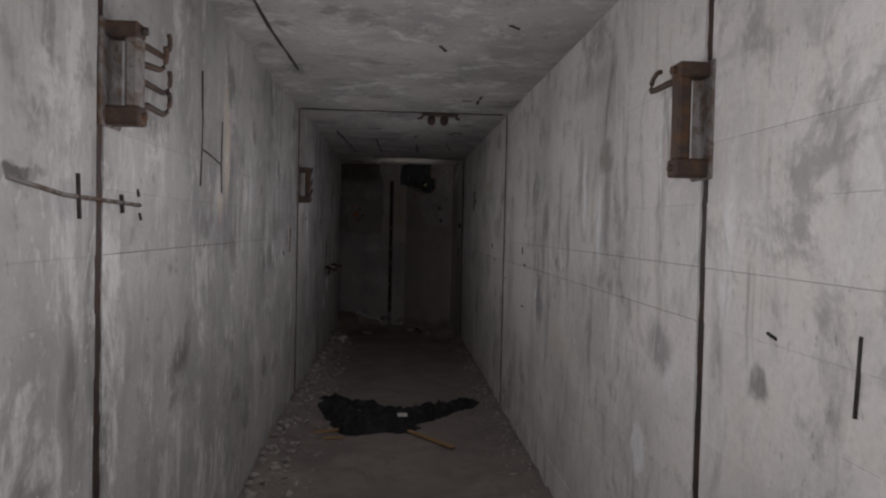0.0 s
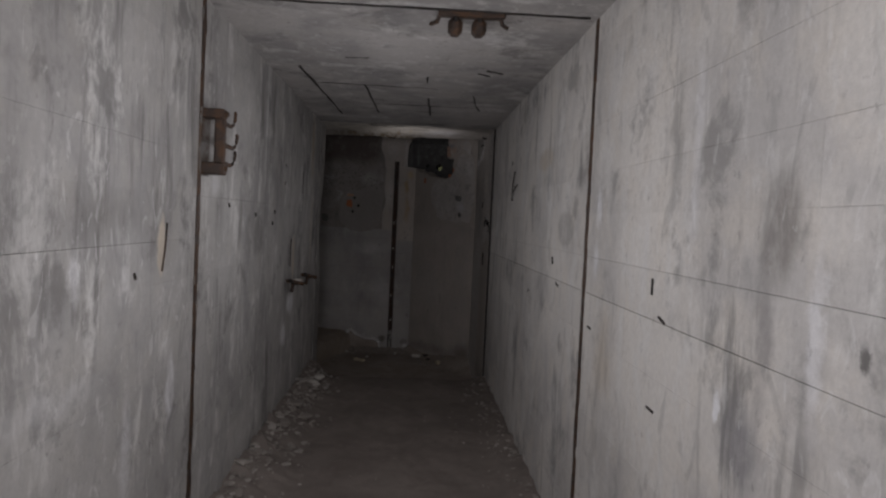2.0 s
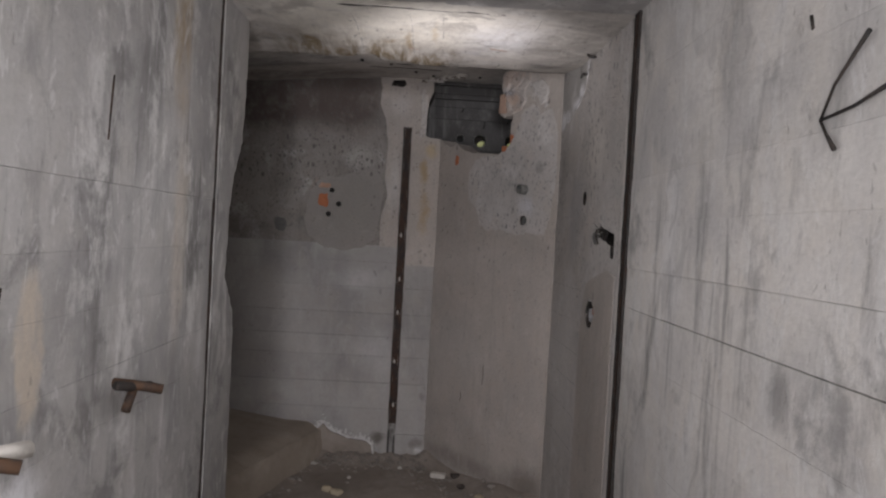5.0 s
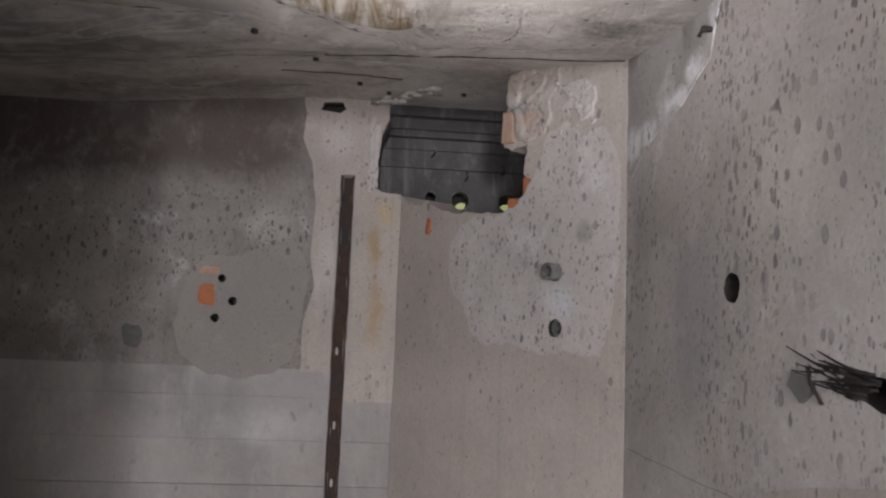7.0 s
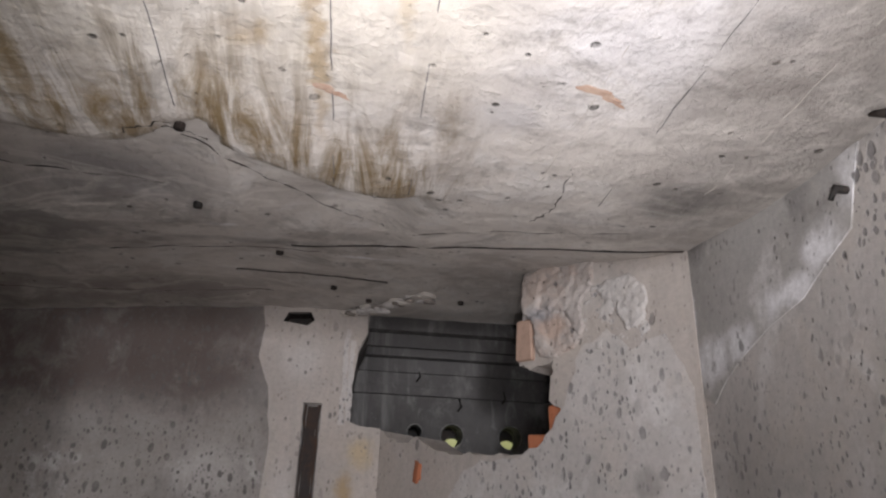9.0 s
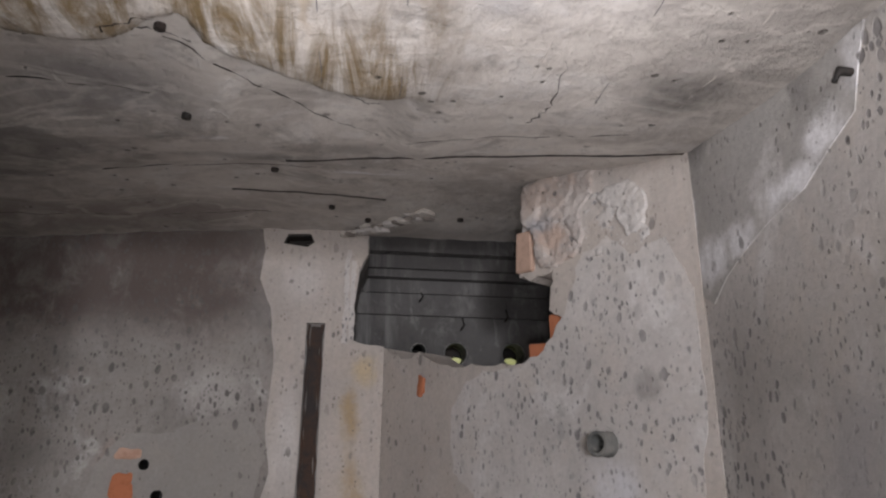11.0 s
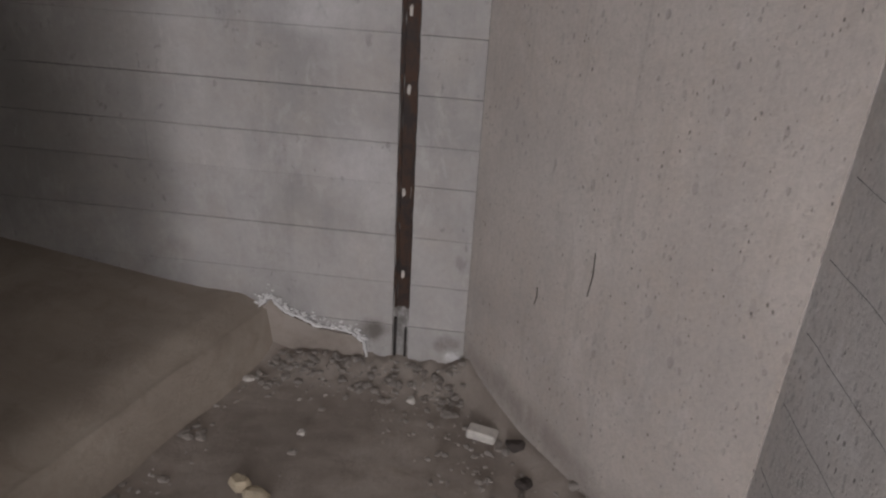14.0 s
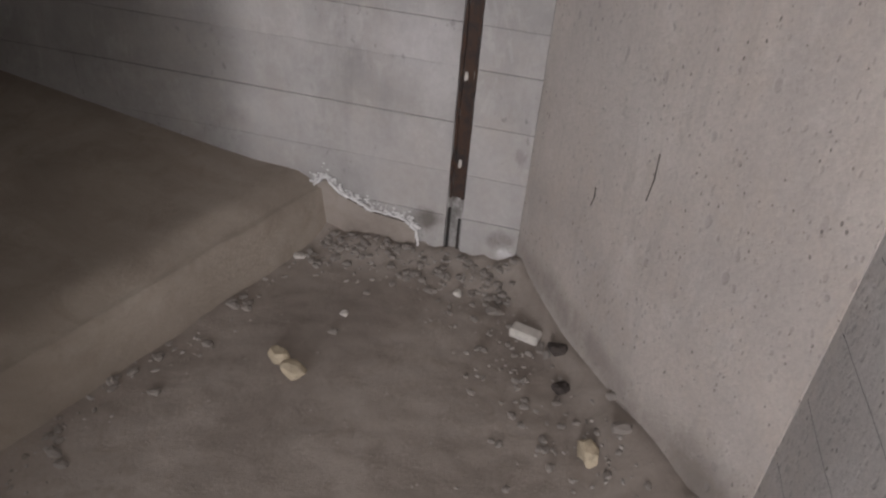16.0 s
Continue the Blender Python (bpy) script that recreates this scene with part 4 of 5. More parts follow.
for (a, b), (c, d) in zip(HOLE, HOLE[1:]):
    for i in range(4):
        f = i / 4
        ragged.append((a + (c - a) * f + rng.uniform(-0.006, 0.006), b + (d - b) * f + rng.uniform(-0.006, 0.006)))
ragged.append(HOLE[-1])
wall_slant = structure(prism("wall_slant", [(0, -0.6), (1.22, -0.6), (1.22, 2.6), (0.695, 2.6), (0.69, 2.40)] + ragged, on_slant, 0.13, PLASTER), "smooth beige cement infill wall with a torn top corner")
cut = [prism("cutter", disc_pts(0.935, 1.652, 0.03, 16, 0.08, 8), lambda a, b, d: on_slant(a, b, d - 0.05), 0.2, BLACK),
       prism("cutter", disc_pts(0.938, 1.465, 0.03, 16, 0.1, 9), lambda a, b, d: on_slant(a, b, d - 0.05), 0.12, BLACK)]
pitted = prism("render_panel", wavy([(0.36, 1.76), (0.37, 1.60), (0.46, 1.54), (0.50, 1.44), (0.60, 1.39), (0.72, 1.41), (0.86, 1.375), (1.0, 1.39), (1.13, 1.38), (1.17, 1.5), (1.20, 1.7), (1.20, 1.98), (1.14, 2.12), (1.04, 2.10), (0.97, 2.17), (0.88, 2.13), (0.82, 1.99), (0.74, 1.905), (0.62, 1.87), (0.50, 1.88), (0.42, 1.85)], 0.007, 9, 5),
               lambda a, b, d: on_slant(a, b, d - 0.0018), 0.01, ROUGH, wall_slant, "pale pitted render patch")
carve(wall_slant, cut)
cut = [prism("cutter", disc_pts(0.935, 1.652, 0.031, 16, 0.08, 8), lambda a, b, d: on_slant(a, b, d - 0.05), 0.2, BLACK),
       prism("cutter", disc_pts(0.938, 1.465, 0.031, 16, 0.1, 9), lambda a, b, d: on_slant(a, b, d - 0.05), 0.2, BLACK)]
carve(pitted, cut)
# masonry left standing by the torn corner: an uneven face of smeared blocks, split by open cracks
def masonry_face(name, outline, proud, seed, mat, label):
    lo_a, hi_a = min(p[0] for p in outline), max(p[0] for p in outline)
    lo_b, hi_b = min(p[1] for p in outline), max(p[1] for p in outline)

    def inside(a, b):
        odd = False
        for (p, q), (r, t) in zip(outline, outline[1:] + outline[:1]):
            if (q > b) != (t > b) and a < p + (r - p) * (b - q) / (t - q):
                odd = not odd
        return odd
    step = 0.0045
    na, nb = int((hi_a - lo_a) / step), int((hi_b - lo_b) / step)
    index, verts, faces = {}, [], []

    def corner(i, j):
        if (i, j) not in index:
            a, b = lo_a + i * step, lo_b + j * step
            wob = 0.02 * noise.noise((a * 18, b * 18, seed))
            near, spots = noise.voronoi((a * 9 + wob * 9, b * 13 - wob * 9, seed))
            lift = 0.007 * noise.cell(spots[0] * 7.3) + 0.004 * rough3(a, b, seed, 0.05) + 0.003 * rough3(a, b, seed + 4, 0.015)
            crackle = 0.010 * (1 - ease(near[1] - near[0], 0.0, 0.045))
            index[(i, j)] = len(verts)
            verts.append(on_slant(a + 0.006 * noise.noise((b * 30, a * 9, seed)), b + 0.006 * noise.noise((a * 30, b * 9, seed)), -proud - lift + crackle))
        return index[(i, j)]
    for i in range(na):
        for j in range(nb):
            if inside(lo_a + (i + 0.5) * step, lo_b + (j + 0.5) * step):
                faces.append((corner(i, j), corner(i + 1, j), corner(i + 1, j + 1), corner(i, j + 1)))
    bm = bmesh.new()
    vs = [bm.verts.new(v) for v in verts]
    for f in faces:
        bm.faces.new([vs[i] for i in f])
    rim = [e for e in bm.edges if e.is_boundary]
    got = bmesh.ops.extrude_edge_only(bm, edges=rim)
    for v in [g for g in got["geom"] if isinstance(g, bmesh.types.BMVert)]:
        v.co = v.co - SN * (proud + 0.035)
    return part(name, bm, mat, wall_slant, label, True)


masonry_face("masonry_face", [(0.735, 2.20), (0.745, 2.135), (0.79, 2.125), (0.86, 2.14), (0.90, 2.19), (0.885, 2.26), (0.93, 2.30), (0.955, 2.40), (0.80, 2.40), (0.70, 2.385), (0.685, 2.31), (0.70, 2.265), (0.725, 2.25)], 0.014, 3, MASONRY, "rough mortar-smeared masonry with open cracks")
masonry_face("masonry_face", [(0.90, 2.13), (1.03, 2.10), (1.10, 2.14), (1.10, 2.24), (1.05, 2.30), (0.94, 2.30), (0.895, 2.25)], 0.002, 8, ROUGH, "pale smeared mortar with a broken edge")


def brick_at(a0, a1, b0, b1, d0, d1, mat, seed):
    bm = bmesh.new()
    r = random.Random(seed)
    vs = [bm.verts.new(on_slant(a + r.uniform(-0.006, 0.006), b + r.uniform(-0.006, 0.006), d)) for d in (d0, d1) for a, b in ((a0, b0), (a1, b0), (a1, b1), (a0, b1))]
    for f in ((0, 1, 2, 3), (7, 6, 5, 4), (0, 4, 5, 1), (1, 5, 6, 2), (2, 6, 7, 3), (3, 7, 4, 0)):
        bm.faces.new([vs[i] for i in f])
    bmesh.ops.bevel(bm, geom=list(bm.edges), offset=0.005, segments=1, affect="EDGES")
    return part("brick", bm, mat, wall_slant)


brick_at(0.655, 0.715, 2.135, 2.255, -0.012, 0.12, PALEBRICK, 1)
brick_at(0.745, 0.815, 1.925, 2.005, 0.012, 0.12, BRICK, 2)
brick_at(0.68, 0.755, 1.884, 1.93, 0.008, 0.12, BRICK, 3)
brick_at(0.765, 0.80, 2.01, 2.10, 0.03, 0.13, ROUGH, 4)
lump("brick", on_slant(0.215, 1.865, -0.001), 0.04, 12, BRICK, (0.25, 0.5, 0.9), 0.4, wall_slant)
pipe = tagged(tube("pipe_stub", on_slant(0.935, 1.652, 0.12), on_slant(0.935, 1.652, -0.045), 0.029, 0.021, PIPE), "grey pipe stub sticking out of the infill wall", "pipe")
tube("pipe_stub", on_slant(0.938, 1.465, 0.06), on_slant(0.938, 1.465, 0.012), 0.029, 0.021, PIPE, wall_slant, "grey pipe end sunk in the wall")

# ---- duct behind the torn corner, with pipes that lead out to daylight
duct = structure(new("wall_duct"), "dark concrete duct behind the broken corner")
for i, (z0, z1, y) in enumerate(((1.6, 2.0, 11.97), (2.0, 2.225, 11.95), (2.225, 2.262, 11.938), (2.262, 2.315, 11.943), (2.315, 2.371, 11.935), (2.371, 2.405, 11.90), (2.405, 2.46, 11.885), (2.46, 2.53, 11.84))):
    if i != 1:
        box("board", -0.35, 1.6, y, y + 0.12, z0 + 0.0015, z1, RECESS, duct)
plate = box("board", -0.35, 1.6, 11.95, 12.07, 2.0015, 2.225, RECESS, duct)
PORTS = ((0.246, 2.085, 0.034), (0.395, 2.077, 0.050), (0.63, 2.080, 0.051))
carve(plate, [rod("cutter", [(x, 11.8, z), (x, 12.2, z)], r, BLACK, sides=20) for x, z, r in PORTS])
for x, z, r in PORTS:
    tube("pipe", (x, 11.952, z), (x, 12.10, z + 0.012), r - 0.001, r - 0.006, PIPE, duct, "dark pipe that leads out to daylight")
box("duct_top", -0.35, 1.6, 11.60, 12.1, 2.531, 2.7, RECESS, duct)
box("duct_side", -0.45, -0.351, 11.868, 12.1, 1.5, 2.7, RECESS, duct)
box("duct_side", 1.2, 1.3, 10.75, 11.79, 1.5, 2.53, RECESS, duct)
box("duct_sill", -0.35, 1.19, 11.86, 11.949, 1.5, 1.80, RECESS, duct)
for x, z in ((0.42, 2.19), (0.60, 2.23), (0.25, 2.30)):
    rod("wire", [(x, 11.94, z + 0.03), (x + 0.006, 11.925, z), (x - 0.008, 11.93, z - 0.02)], 0.004, BLACK, duct, "bent wire end", 6)
verts, faces = [], []
for x, z, r in PORTS[1:]:
    k = len(verts)
    verts += [(x + 0.028 + 0.034 * math.cos(i * math.pi / 8), 12.16, z - 0.004 + 0.028 * math.sin(i * math.pi / 8)) for i in range(16)]
    faces.append(tuple(range(k, k + 16)))
structure(new("backdrop", mesh_of("backdrop", verts, faces, SKY)), "pale daylight at the far end of the pipes")
structure(box("wall_outer", -0.35, 1.6, 12.165, 12.3, 1.6, 2.6, BLACK), "dark mass behind the pipe mouths")

for a, z0, z1 in ((0.40, 0.31, 0.25), (0.63, 0.53, 0.40)):
    rod("scratch", [on_slant(a, z0, -0.0006), on_slant(a + 0.004, (z0 + z1) / 2, -0.001), on_slant(a - 0.006, z1, -0.0006)], 0.0016, BLACK, wall_slant, "thin black scratch", 5)

# ---- ceilings
def ceiling_height(x, y):
    z = CEIL + 0.19 * ease(y, 10.05, 11.4) - 0.08 * ease(-x, 0.2, 1.4) * ease(y, 9.9, 10.8)
    edge = lip_y(x)
    if x < 0.12:
        fade = 1 - ease(x, 0.02, 0.12)
        z += 0.045 * ease(y, edge - 0.012, edge + 0.02) * fade * (1 - ease(y, edge + 0.15, edge + 0.5))
        z -= 0.02 * ease(y, edge - 0.25, edge - 0.02) * (1 - ease(y, edge - 0.02, edge + 0.01)) * fade
    z += 0.006 * rough3(x, y, 0, 0.35) + 0.003 * rough3(x, y, 5, 0.08)
    return z


LIP = [(-4.2, 10.1), (-0.61, 10.16), (-0.52, 10.18), (-0.43, 10.18), (-0.33, 10.10), (-0.29, 10.08), (-0.267, 10.165), (-0.168, 10.25), (-0.076, 10.308), (0.058, 10.342), (0.2, 10.37), (2, 10.4)]


def lip_y(x):
    for (a, b), (c, d) in zip(LIP, LIP[1:]):
        if a <= x <= c:
            return b + (d - b) * (x - a) / (c - a) + 0.012 * noise.noise((x * 14, 0, 3))
    return 10.4


def spread(a, b, k):
    return [a + (b - a) * i / k for i in range(k + 1)]


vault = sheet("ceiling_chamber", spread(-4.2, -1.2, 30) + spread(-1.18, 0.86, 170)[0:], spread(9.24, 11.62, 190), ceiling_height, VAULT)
structure(vault, "stained spalled concrete ceiling of the chamber")
rust = vault.data.attributes.new("rust", "FLOAT", "POINT")
vals = []
for v in vault.data.vertices:
    d = lip_y(v.co.x) - v.co.y
    side = ease(v.co.x, -1.0, -0.5) * (1 - ease(v.co.x, 0.1, 0.22))
    vals.append(side * (ease(d, -0.01, 0.005) * (1 - ease(d, 0.05, 0.5)) + 0.25 * ease(d, 0, 0.1) * (1 - ease(d, 0.3, 0.9))))
rust.data.foreach_set("value", vals)
ceiling = structure(sheet("ceiling_passage", spread(XL - 0.02, XR + 0.02, 60), spread(-2.6, 9.26, 260), lambda x, y: CEIL + 0.004 * rough3(x, y, 2, 0.5) + (0.006 if abs(y - 5.52) < 0.03 else 0), CEILING), "grey concrete passage ceiling with cracks")
structure(box("ceiling_slab", -4.4, 1.8, -2.8, 12.6, 2.75, 2.95, RECESS), "concrete slab over the place")


def crack(pts, width=0.008, name="ceiling_slot", label="dark rod standing in for a slot in the ceiling"):
    """A dark rod along the ceiling that stands in for a slot; no slot is cut."""
    r = random.Random(int(pts[0][1] * 100))
    line = []
    for (a, b), (c, d) in zip(pts, pts[1:]):
        for i in range(7):
            f = i / 7
            line.append((a + (c - a) * f + r.uniform(-0.004, 0.004), b + (d - b) * f, CEIL + r.uniform(-0.002, 0.001)))
    line.append((*pts[-1], CEIL))
    return tagged(rod(name, line, [width * r.uniform(0.5, 1.1) for _ in line], BLACK, None, "", 6), label, "rebar", "bars in the ceiling")


for pts, w in (([(-0.62, 2.6), (-0.63, 3.4), (-0.62, 4.05)], 0.009), ([(-0.625, 6.8), (-0.585, 7.8), (-0.556, 8.7)], 0.009), ([(-0.275, 7.3), (-0.24, 8.5)], 0.007), ([(0.15, 7.7), (0.182, 8.5)], 0.008),
               ([(0.126, 6.93), (0.128, 7.1)], 0.006), ([(0.455, 7.5), (0.50, 7.9), (0.555, 8.17)], 0.006), ([(0.51, 4.72), (0.52, 5.05)], 0.011), ([(0.40, 4.93), (0.52, 4.9)], 0.006), ([(0.44, 3.0), (0.49, 3.05)], 0.007), ([(-0.33, 6.5), (-0.2, 6.48)], 0.006),
               ([(0.46, 6.65), (0.56, 6.72)], 0.007), ([(0.42, 6.75), (0.49, 6.80)], 0.006), ([(0.16, 3.4), (0.19, 3.5)], 0.012)):
    crack(pts, w)
line = [(XL + 0.01 + i * 0.0522, 5.5 + 0.012 * rough3(i * 0.3, 1, 0, 1), CEIL - 0.0005) for i in range(31)]
structure(rod("trim", line, 0.0055, BLACK, None, "", 6), "dark joint across the passage ceiling")
line = [(XL + 0.01 + i * 0.0522, 8.78 + 0.006 * i + 0.012 * rough3(i * 0.3, 2, 0, 1), CEIL + 0.002) for i in range(31)]
structure(rod("trim", line, 0.0035, CEILING, None, "", 6), "raised concrete ridge across the passage ceiling")
for y0, x0, x1 in ((8.05, -0.5, 0.6), (8.35, -0.65, 0.55), (7.3, -0.6, 0.2), (9.1, 0.1, 0.32), (9.35, -0.5, 0.3)):
    line = [(x0 + (x1 - x0) * i / 14, y0 + 0.02 * rough3(i, y0, 0, 3), CEIL + rng.uniform(0, 0.003)) for i in range(15)]
    structure(rod("trim", line, 0.004, BLACK, None, "", 5), "hairline crack in the passage ceiling")
for pts in ([(0.766, 10.577), (0.3, 10.72), (-0.27, 10.905)], [(-0.4, 11.2), (-0.15, 11.22), (0.1, 11.25)]):
    line = []
    for (a, b), (c, d) in zip(pts, pts[1:]):
        for i in range(9):
            x, y = a + (c - a) * i / 9, b + (d - b) * i / 9 + rng.uniform(-0.003, 0.003)
            line.append((x, y, ceiling_height(x, y)))
    structure(rod("trim", line, 0.0035, BLACK, None, "", 6), "hairline joint in the chamber ceiling")
for x0, x1 in ((-0.085, -0.078), (0.052, 0.066), (0.356, 0.296), (0.454, 0.449), (0.628, 0.624), (-0.33, -0.32)):
    line = [(x0 + (x1 - x0) * i / 20 + rng.uniform(-0.0012, 0.0012), 9.4 + i * 0.045, 0) for i in range(21)]
    line = [(x, y, ceiling_height(x, y) + rng.uniform(-0.001, 0.002)) for x, y, _ in line if y < (lip_y(x) if x < 0.1 else 10.45) - 0.02]
    structure(rod("trim", line, 0.0010, PALE if x0 > 0.6 or x0 == 0.356 else DAUB, None, "", 5), "cast board seam along the chamber ceiling")
for pts in ([(-0.43, 10.13), (-0.36, 10.09), (-0.30, 10.11), (-0.27, 10.2)], [(-0.55, 10.16), (-0.45, 10.20), (-0.36, 10.22), (-0.31, 10.26)], [(-0.36, 10.24), (-0.22, 10.42), (-0.07, 10.6), (0.05, 10.66)], [(-0.9, 10.35), (-0.62, 10.42), (-0.42, 10.47)],
            [(0.6, 10.47), (0.3, 10.55), (0.08, 10.66)], [(-0.7, 10.98), (-0.35, 10.95), (-0.1, 10.93)], [(-1.2, 11.35), (-0.7, 11.42), (-0.25, 11.40)], [(-0.05, 10.45), (0.0, 10.50), (0.04, 10.48)], [(0.35, 10.15), (0.37, 10.33), (0.34, 10.45)]):
    line = []
    for (a, b), (c, d) in zip(pts, pts[1:]):
        for i in range(8):
            x, y = a + (c - a) * i / 8 + rng.uniform(-0.006, 0.006), b + (d - b) * i / 8 + rng.uniform(-0.006, 0.006)
            line.append((x, y, ceiling_height(x, y) + 0.0006))
    structure(rod("trim", line, [rng.uniform(0.0006, 0.0024) for _ in line], BLACK, None, "", 5), "fine crack in the stained chamber ceiling")

# anchors, hooks and brick smears in the chamber ceiling and wall
for x, y in ((-0.247, 10.98), (0.334, 11.39), (-0.385, 10.54), (-0.358, 10.20), (-0.52, 10.21), (-0.10, 11.33), (0.02, 11.45)):
    z = ceiling_height(x, y)
    anchor = tagged(rod("ceiling_anchor", [(x, y, z + 0.03), (x, y, z - 0.010)], 0.0105, BLACK, None, "", 10), "dark round anchor plug in the stained ceiling", "anchor", "anchors in the ceiling")
for x, y, sq, s in ((0.335, 9.927, 0, 4), (-0.085, 9.985, 0, 5)):
    for k in (-1, 0, 1):
        lump("brick_smear", (x + 0.02 * k, y + 0.013 * k, ceiling_height(x + 0.02 * k, y + 0.013 * k) + 0.001), 0.021, s + 3 * k, SMEAR, (1.5, 0.36 - 0.06 * k, 0.07), 0.45 + 0.2 * k, None, "orange brick fragment showing through the ceiling", "brick")
for (y, z), (dy, dz) in zip(((10.02, 2.185), (9.87, 2.235), (10.27, 2.30)), ((0.01, -0.03), (0.05, 0.03), (-0.03, -0.01))):
    tagged(rod("iron_hook", [(XR + 0.01, y, z), (XR - 0.045, y, z), (XR - 0.052, y + 0.6 * dy, z + 0.6 * dz)], [0.006, 0.008, 0.005], BLACK), "short black iron hook in the wall", "hook", "iron hooks on the wall")
# ---- floors
def floor_height(x, y):
    z = FLOOR + 0.010 * rough3(x, y, 1, 0.5) + 0.003 * rough3(x, y, 4, 0.07)
    z += 0.13 * ease(-x, 0.50 + 0.1 * rough3(0, y, 3, 0.4), 0.80) * ease(y, 2.0, 5.0) * (1 + 0.35 * rough3(x, y, 8, 0.16))
    z += 0.05 * ease(x, 0.58, 0.80) * (1 + 0.5 * rough3(x, y, 8, 0.16))
    return z


floor = structure(sheet("floor_passage", spread(XL - 0.02, XR + 0.02, 90), spread(-2.6, 9.17, 420), floor_height, DUST), "dusty brown concrete passage floor with debris along the walls")
structure(box("floor_step", XL - 0.02, XR + 0.02, 8.6, 9.165, -0.6, FLOOR - 0.025, DUST, None, "", 0.01), "worn concrete step down into the chamber")


def low_height(x, y):
    z = LOW + 0.008 * rough3(x, y, 2, 0.45) + 0.0035 * rough3(x, y, 6, 0.06)
    p = Vector((x, y, 0)) - J0
    u, off = p.dot(SU), p.dot(SN)
    bank = 0.05 + 0.09 * ease(u, 0.45, 1.2)
    z += bank * (1 - ease(off, 0.0, 0.09 + 0.16 * ease(u, 0.5, 1.2))) * (1 + 0.12 * rough3(x, y, 9, 0.16)) * ease(u, -0.2, 0.1)
    z += 0.04 * (1 - ease(END - y, 0.0, 0.22)) * (1 + 0.6 * rough3(x, y, 3, 0.08))
    return z


structure(sheet("floor_chamber", spread(-1.7, 0.86, 130), spread(9.10, 11.62, 130), low_height, MUD), "damp dusty floor of the sunken chamber")


def ledge_x(y):
    return -0.64 - 0.31 * (END - y) + 0.012 * noise.noise((y * 5, 1, 2))


def ledge_height(x, y):
    d = ledge_x(y) - x
    z = -0.022 + 0.17 * max(0, d - 0.3) + 0.006 * rough3(x, y, 7, 0.4)
    z -= 0.05 * (1 - ease(d, 0.0, 0.16)) ** 2
    return z


verts, faces = [], []
ys, ds = spread(9.30, 11.60, 70), [0.0, 0.0, 0.012, 0.03, 0.06, 0.10, 0.16, 0.25, 0.4, 0.6, 0.9, 1.3, 1.8, 2.4, 3.2]
for y in ys:
    for i, d in enumerate(ds):
        x = ledge_x(y) - d
        verts.append((x + (0.03 if i == 0 else 0), y, LOW - 0.05 if i == 0 else ledge_height(x, y)))
m = len(ds)
faces = [(j * m + i, j * m + i + 1, (j + 1) * m + i + 1, (j + 1) * m + i) for j in range(len(ys) - 1) for i in range(m - 1)]
structure(new("floor_ledge", mesh_of("floor_ledge", verts, faces, LEDGE, True)), "raised brown concrete floor with a worn rounded edge")

# closing walls that no view shows
structure(box("wall_back", -1.2, 1.2, -2.9, -2.61, -0.5, 2.45, WALL), "plain concrete wall that closes the passage")
structure(box("wall_chamber_left", -4.5, -4.2, 9.3, 12, -0.5, 2.75, DARKWALL), "plain dark wall that closes the chamber")
structure(box("wall_chamber_front", -4.2, XL - 0.31, 9.0, 9.29, -0.5, 2.75, DARKWALL), "plain dark wall beside the opening")

# ---- white salt crust and mortar skirting at the foot of the end wall
crust = [(-0.70, -0.10), (-0.655, -0.05), (-0.627, -0.02), (-0.58, -0.07), (-0.52, -0.095), (-0.447, -0.122), (-0.38, -0.125), (-0.317, -0.135), (-0.275, -0.17), (-0.262, -0.25)]
line = []
for (a, b), (c, d) in zip(crust, crust[1:]):
    for i in range(5):
        line.append((a + (c - a) * i / 5 + rng.uniform(-0.003, 0.003), END - 0.014 + rng.uniform(-0.003, 0.003), b + (d - b) * i / 5 + rng.uniform(-0.004, 0.004)))
bm = rod_bm(bmesh.new(), line, [rng.uniform(0.003, 0.008) for _ in line], 7)
q = random.Random(17)
for i in range(150):
    x, y, z = line[q.randrange(3, len(line) - 4)]
    lift = abs(q.gauss(0, 0.016))
    lump_bm(bm, (x + q.uniform(-0.012, 0.012), END - 0.004 - q.uniform(0, 0.010), z + lift + 0.004), q.uniform(0.002, 0.0065) * (1 - 6 * min(lift, 0.08)), 300 + i, (1.4, 0.6, 0.9), 0, 1)
tagged(part("salt_crust", bm, SALT), "white crumbling salt crust along the foot of the concrete wall", "salt crust")
skirt = [(-0.70, -0.31), (-0.70, -0.11), (-0.627, -0.035), (-0.58, -0.085), (-0.447, -0.135), (-0.317, -0.148), (-0.28, -0.18), (-0.268, -0.31)]
structure(prism("baseboard", skirt, lambda a, b, d: (a, END - 0.012 + d, b), 0.03, MUD), "low mortar skirting, broken off unevenly")
# ---- rusted lock brackets
def hook_line(x, y, z, reach, lift, out):
    """A bent flat hook that reaches along the passage and curls at its end."""
    pts = [(x, y, z), (x + 0.3 * out, y + reach * 0.35, z + lift * 0.3), (x + 0.8 * out, y + reach * 0.7, z + lift * 0.2)]
    for k in range(6):
        a = -1.3 + k * 0.62
        pts.append((x + 0.8 * out + 0.004 * k, y + reach * 0.74 + 0.035 * math.cos(a), z + lift * 0.2 + 0.03 + 0.03 * math.sin(a)))
    return pts


